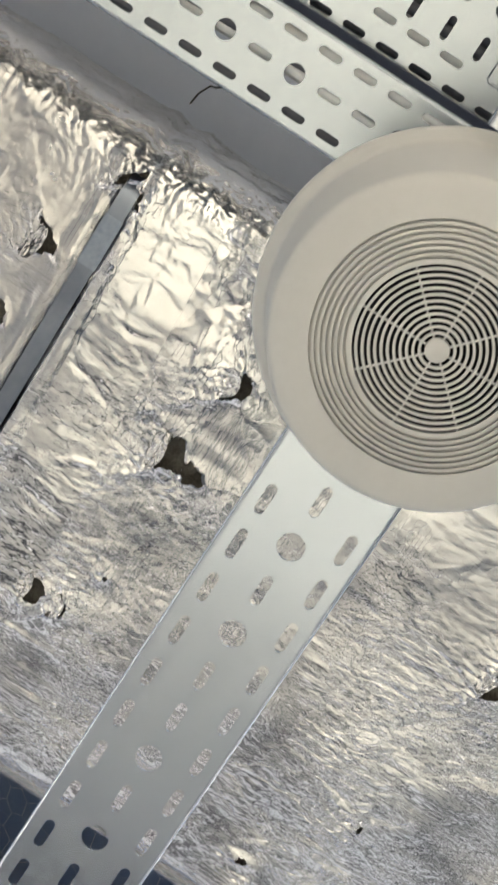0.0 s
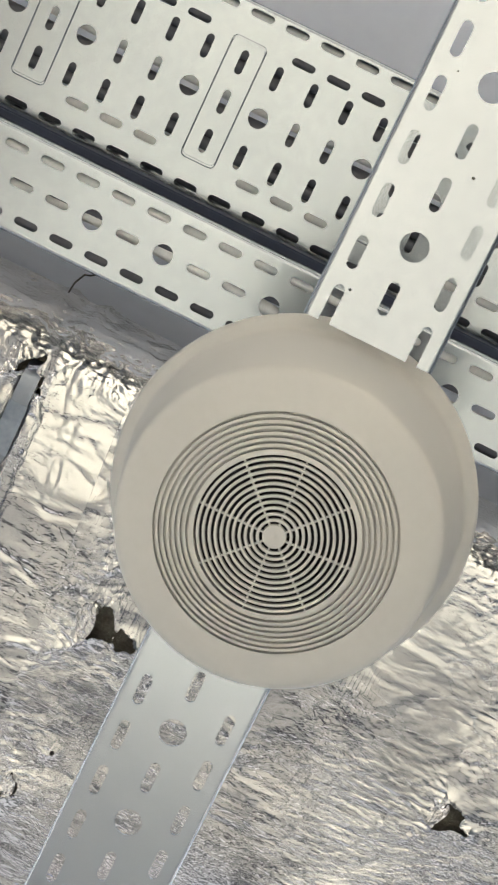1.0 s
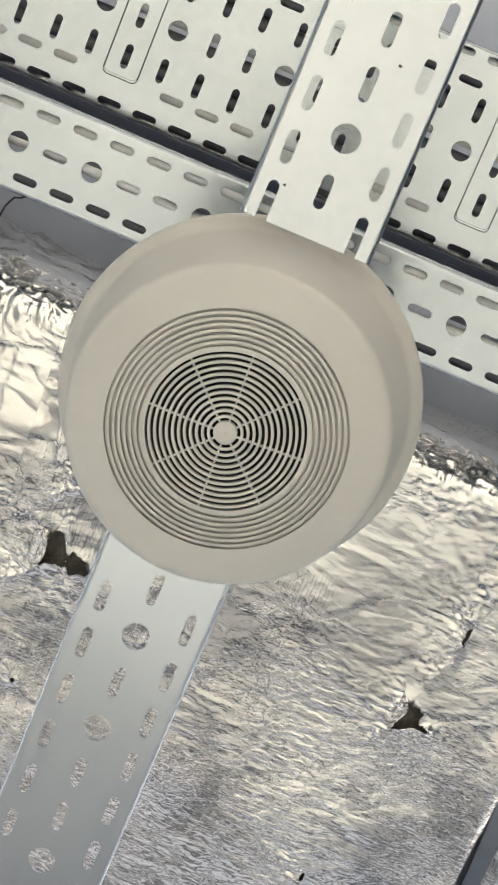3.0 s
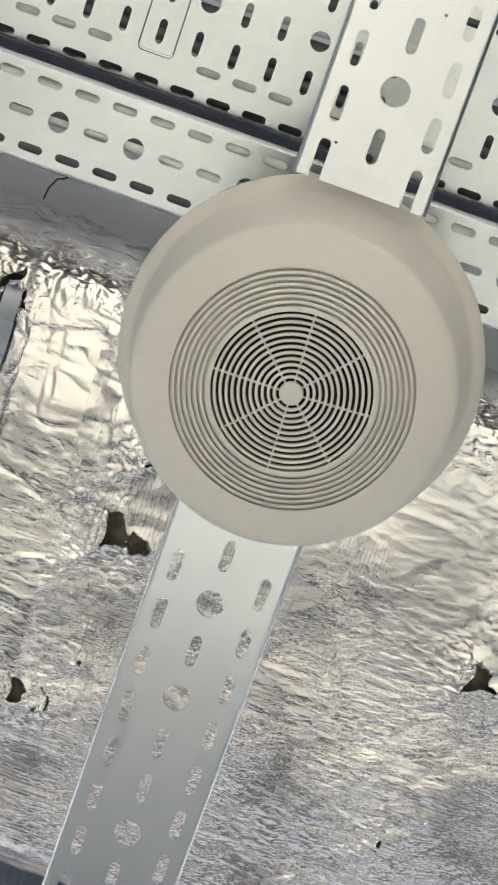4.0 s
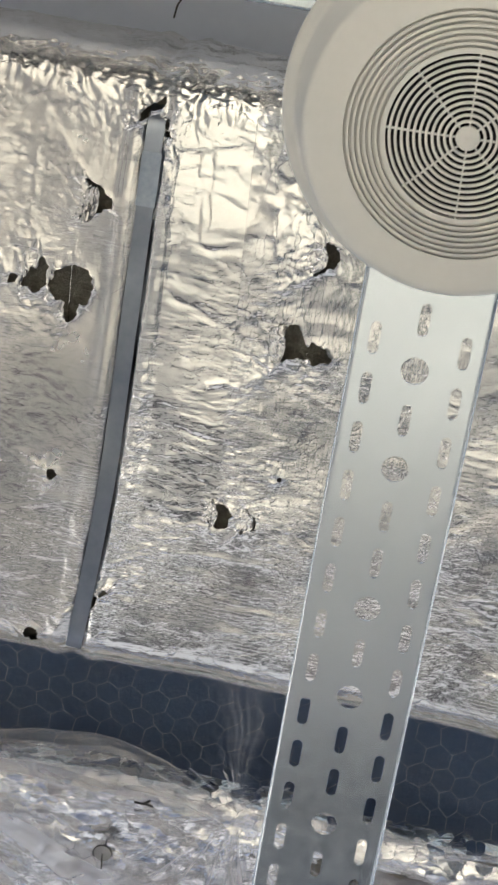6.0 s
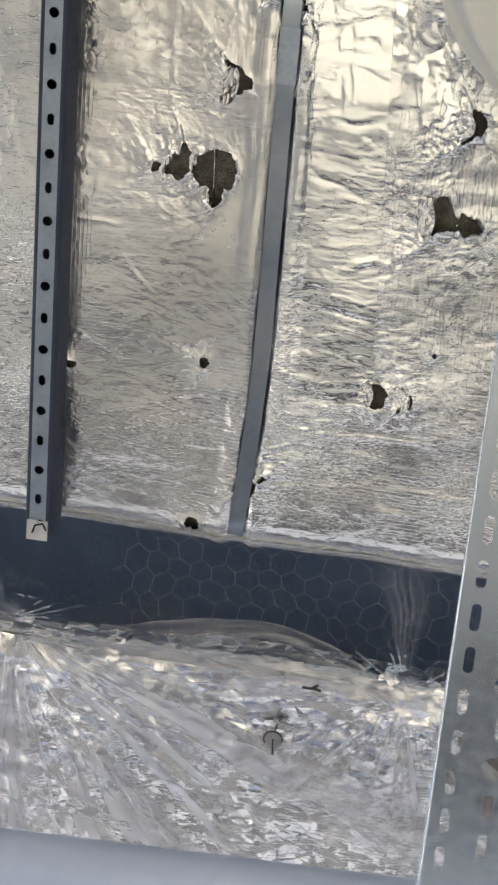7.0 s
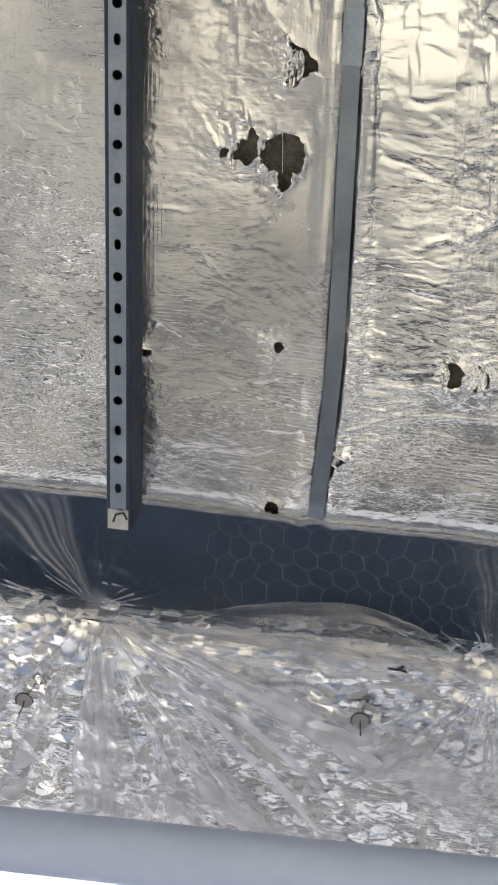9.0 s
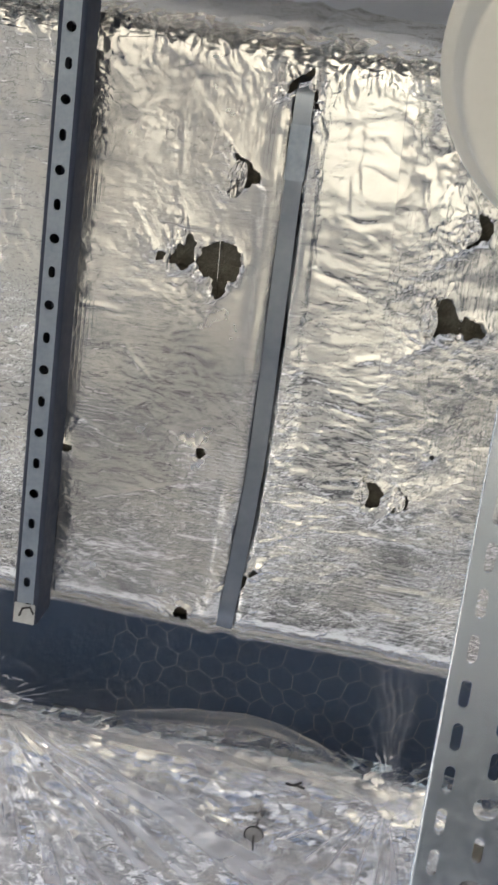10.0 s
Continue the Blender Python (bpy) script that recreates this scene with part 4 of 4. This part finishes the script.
def speaker_bracket():
    """The flat bar over both tray ends that carries the loudspeaker."""
    root = thing("mounting_bracket", BUILDING @ pose(0, 0, Z0 + 0.1350), "plain steel bar across the back of the loudspeaker", "bracket")
    bm = bmesh.new()
    box(bm, -0.012, 0.012, -0.110, 0.110, 0.0, 0.0025, 0.0008)
    part("bar", bm, ZINC_DULL, root)
    for b, low in ((-0.09, -0.004), (0.09, -0.004)):
        bm = bmesh.new()
        tube(bm, [(0, b, low), (0, b, 0.006)], 0.003, 10)
        part("bolt", bm, ZINC_DULL, root, smooth=50)


def hanger(a, b, z):
    """A threaded rod from the slab, with a washer and nut under the tray."""
    root = thing("hanger_rod", BUILDING @ pose(a, b, z), "thin galvanised threaded rod from the slab", "hanger", "hanger rods")
    bm = bmesh.new()
    tube(bm, [(0, 0, -0.012), (0, 0, Z0 + 1.252 - z)], 0.004, 10)
    part("rod", bm, ZINC_DULL, root, smooth=50)
    bm = bmesh.new()
    tube(bm, [(0, 0, -0.008), (0, 0, 0.0005)], 0.0085, 6)
    part("nut", bm, ZINC_DULL, root)


speaker_bracket()
for ha, hb, hz in ((-1.0, -0.0538, Z0 + 0.6146), (0.85, -0.0538, Z0 + 0.6146), (-1.0, -0.217, Z0 + 0.7067), (0.85, -0.217, Z0 + 0.7067), (0.0, -0.95, Z0 + 0.0876), (0.0, -1.03, Z0 + 0.0876)):
    hanger(ha, hb, hz)


# ---- the pinned foil ceiling under film and netting ----
PANEL = Z0 + 0.905


def panel_edge(a):
    return 1.115 + 0.010 * np.sin(a * 7) + 0.012 * field(a * 9, a * 0 + 2.2, 51)


def pinned_foil():
    root = thing("foil_board", BUILDING @ pose(0, 0, PANEL), "crinkled silver foil insulation board held by pins", "insulation")
    a = np.arange(-1.35, 0.55, 0.003)
    v = np.arange(0, 0.44, 0.003)
    A, V = np.meshgrid(a, v, indexing="ij")
    B = panel_edge(A) + V
    w = 0.008 * field(A * 7, B * 7, 61) + 0.0030 * ridges(A * 12 + field(A * 8, B * 8, 63), B * 17, 62) + 0.0010 * ridges(A * 30 + field(A * 20, B * 20, 66), B * 42, 64)
    w += 0.0002 * field(A * 150, B * 150, 65)
    Z = -w + 0.05 * np.exp(-V / 0.012)
    # the next board, set a little higher and tipped
    Z += np.where((A > -0.099) & (B > 1.18), 0.006 + 0.10 * np.minimum(A + 0.099, 0.25), 0.0)
    sheet("foil_facing", A, B, Z, np.ones((len(a) - 1, len(v) - 1), bool), BOARD_FOIL, root)
    bm = bmesh.new()
    box(bm, -1.35, 0.55, 1.14, 1.56, 0.014, 0.06)
    part("board", bm, WOOL, root)


pinned_foil()
# Dark blue sheet added where deep shade fills the gap.
slab_object("backing_1", -1.6, 1.0, 0.6, 1.5, Z0 + 1.13, Z0 + 1.16, GAP_SHADE, "added dark blue sheet that stands for shade deep in the gap", "insulation")


def pin(x, y, lean):
    root = thing("insulation_pin", pose(x, y, PANEL - 0.032), "round grey washer on a bent steel pin", "pin", "pins in the foil board")
    bm = bmesh.new()
    lathe(bm, [(0.0002, 0.0), (0.0120, 0.0008), (0.0128, 0.0016), (0.0128, 0.0026), (0.0002, 0.0030)], 32)
    part("washer", bm, WASHER, root, smooth=40)
    bm = bmesh.new()
    lathe(bm, [(0.0128, 0.0002), (0.0141, 0.0), (0.0144, 0.0012), (0.0128, 0.0016)], 32, radians(150), radians(370))
    part("rim", bm, BLACK, root, "dark edge of the washer", smooth=40)
    bm = bmesh.new()
    tube(bm, [(0, 0, 0.034), (0, 0, -0.002), (0.2 * lean, 0.008, -0.003), (lean, 0.022, -0.004)], 0.0010, 6)
    part("nail", bm, BLACK, root, smooth=60)


pin(-0.389, 1.189, 0.000)
pin(-0.895, 1.191, -0.010)

KNOTS = [ab(-0.775, 1.036), ab(-0.205, 1.108), ab(-1.30, 1.00), ab(0.36, 1.13)]


def film_height(A, B):
    """Drop of the film below the board's level: slack over the gap, gathered at the ties."""
    z = np.zeros_like(A)
    for n, (ka, kb) in enumerate(KNOTS):
        r = np.hypot(A - ka, B - kb)
        th = np.arctan2(B - kb, A - ka)
        fold = np.abs(field(th * 6.0 + 7 * n, r * 1.2 + n, 71)) * 1.6 + 0.3 * ridges(th * 12.0 + 3 * n, r * 2.0, 72)
        z += np.where(B > 1.06, 0.0045, 0.0015) * (fold - 0.5) * np.exp(-r / 0.30) * np.minimum(r / 0.06, 1)
        z -= 0.012 * np.exp(-(r / 0.05) ** 2)
    z += 0.003 * ridges(A * 9 + field(A * 5, B * 5, 75), B * 13, 73) + 0.0008 * ridges(A * 30, B * 34, 74)
    return z


# fans of doubled film: tie, two bounding angles, thickness, reach
FANS = ((0, -136, -106, 0.50, 0.26), (1, -104, -84, 0.40, 0.26), (0, -24, -6, 0.12, 0.3), (2, -80, -30, 0.3, 0.26), (0, 79, 91, 0.70, 0.60), (0, 28, 36, 0.6, 0.5), (1, 80, 96, 0.4, 0.3))


def tag_slack(ob, A, B):
    """Marks where the film lies doubled in folds that run out from the ties."""
    s = np.zeros_like(A)
    for n, ((ka, kb), far) in enumerate(zip(KNOTS, (0.64, 0.24, 0.32, 0.32))):
        r = np.hypot(A - ka, B - kb)
        th = np.arctan2(B - kb, A - ka)
        reach = np.exp(-(r / far) ** 2) * np.clip((r - 0.015) / 0.05, 0, 1) * np.clip((B - 1.075) / 0.03, 0.05, 1)
        bend = th + 0.06 * field(A * 6, B * 6, 90)
        f = field(bend * 10.0 + 5 * n, r * 0.9 + n, 91) + 0.6 * field(bend * 21 + 3 * n, r * 2.0, 92)
        s = np.maximum(s, np.clip((f - 0.12) * 13, 0, 1) * np.clip(reach * 1.4, 0, 1) * (0.55 + 0.6 * np.abs(f)))
        s = np.maximum(s, 0.5 * np.exp(-(r / 0.024) ** 2))
    for n, lo, hi, thick, far in FANS:
        ka, kb = KNOTS[n]
        r = np.hypot(A - ka, B - kb)
        th = np.degrees(np.arctan2(B - kb, A - ka)) + 5 * field(r * 14, r * 0 + n, 99)
        lines = 0.20 + 1.9 * np.abs(field(th * 0.33 + n, r * 3.0, 94)) + 0.5 * np.exp(-((th - lo) / 2.0) ** 2) + 0.5 * np.exp(-((th - hi) / 2.0) ** 2)
        s = np.maximum(s, thick * lines * hump(th, lo, hi, 1.8) * np.exp(-(r / far) ** 2) * np.clip(r / 0.03, 0, 1))
    s = np.maximum(s, 0.22 * np.clip(6 * field(A * 9 + B * 12, B * 30 - A * 6, 93) - 1.9, 0, 1) * (B > 1.10))
    at = ob.data.attributes.new("slack", "FLOAT", "POINT")
    at.data.foreach_set("value", np.clip(s, 0, 1).ravel().astype(np.float32))


def film():
    root = thing("polythene_film", BUILDING @ pose(0, 0, PANEL), "clear wrinkled polythene film drawn over netting and foil", "plastic film")
    a = np.arange(-1.35, 0.55, 0.0019)
    b = np.arange(0.906, 1.56, 0.0019)
    A, B = np.meshgrid(a, b, indexing="ij")
    lift = np.clip(1.10 - B, 0, 1)
    Z = -0.018 - film_height(A, B) + 0.10 * lift
    ob = sheet("film_sheet", A, B, Z, np.ones((len(a) - 1, len(b) - 1), bool), FILM, root)
    ob.visible_shadow = False
    tag_slack(ob, A, B)
    # a slack lap that hangs between two ties
    (a0, b0), (a1, b1) = KNOTS[0], KNOTS[1]
    T, V = np.meshgrid(np.linspace(0.02, 0.97, 240), np.linspace(0, 1, 70), indexing="ij")
    A = a0 + (a1 - a0) * T
    arch = np.sin(np.pi * T ** 1.6) ** 0.8
    B = b0 + (b1 - b0) * T + 0.030 - V * (0.020 + 0.092 * arch) + 0.006 * field(A * 16, V * 0 + 3.3, 95)
    Z = -0.026 - 0.010 * arch * np.sin(np.pi * V) - 0.0035 * ridges(T * 3.0 + V * 1.2, V * 4.0 - T * 2.0, 96) - 0.0014 * ridges(T * 6, V * 11 - T * 3, 97)
    lap = sheet("film_lap", A, B, Z, np.ones((239, 69), bool), FILM, root, "slack pale fold of film")
    lap.visible_shadow = False
    streak = np.abs(field(T * 3.0 + V * 1.2, V * 7.0 - T * 2.0, 98)) + 0.6 * np.abs(field(T * 6.0, V * 17.0 - T * 3.0, 100))
    thick = 0.15 + 1.2 * np.clip(streak - 0.24, 0, 1) + 0.25 * np.exp(-V / 0.05) + 0.30 * np.exp(-(1 - V) / 0.03)
    at = lap.data.attributes.new("slack", "FLOAT", "POINT")
    at.data.foreach_set("value", np.clip(thick, 0, 1).ravel().astype(np.float32))


film()


def scrap(x, y):
    root = thing("rubber_scrap", pose(x, y, PANEL - 0.050), "small black scrap caught on the film", "scrap")
    for n, (dx, dy, turn) in enumerate(((-0.007, 0.0, 8), (0.003, -0.002, -35), (0.006, 0.002, 20))):
        bm = bmesh.new()
        box(bm, -0.0068, 0.0068, -0.0017, 0.0017, -0.001, 0.001, 0.0006, pose(dx, dy, 0.0004 * n, 0, 0, turn))
        part("strip", bm, BLACK, root)


scrap(-0.330, 1.088)


def netting():
    """Hexagonal wire netting behind the film's folds."""
    root = thing("wire_netting", BUILDING @ pose(0, 0, PANEL), "hexagonal galvanised wire netting stretched over the gap", "netting", kind="stuff")
    cell, tall = 0.033, 0.040
    bm = bmesh.new()

    def at(a, b):
        da = 0.020 * float(field(np.array([a * 11.0]), np.array([b * 13.0]), 81)[0])
        b += 0.018 * float(field(np.array([a * 12.0 + 5]), np.array([b * 12.0]), 82)[0])
        a += da
        lift = max(1.10 - b, 0)
        return (a, b, -0.010 + 0.12 * lift)

    rows = int(0.44 / (tall * 0.75))
    for j in range(rows):
        b = 0.925 + j * tall * 0.75
        off = cell / 2 if j % 2 else 0.0
        for i in range(int(0.98 / cell)):
            a = -0.52 + i * cell + off
            low, high = (a, b - tall * 0.25), (a, b + tall * 0.25)
            left, right = (a - cell / 2, b + tall * 0.5), (a + cell / 2, b + tall * 0.5)
            tube(bm, [at(*low), at(*high)], 0.00025, 4, False)
            tube(bm, [at(*high), at(*left)], 0.00021, 3, False)
            tube(bm, [at(*high), at(*right)], 0.00021, 3, False)
    part("wires", bm, WIRE, root)


netting()


def pipe():
    root = thing("white_pipe", pose(0, 0, 0), "smooth white pipe at the open edge, blue sky light put into its colour", "pipe")
    bm = bmesh.new()
    tube(bm, [(-4.02, 1.130, Z0 + 0.6), (4.02, 1.387, Z0 + 0.6)], 0.043, 40)
    part("pipe_run", bm, PIPE, root, smooth=50)


pipe()
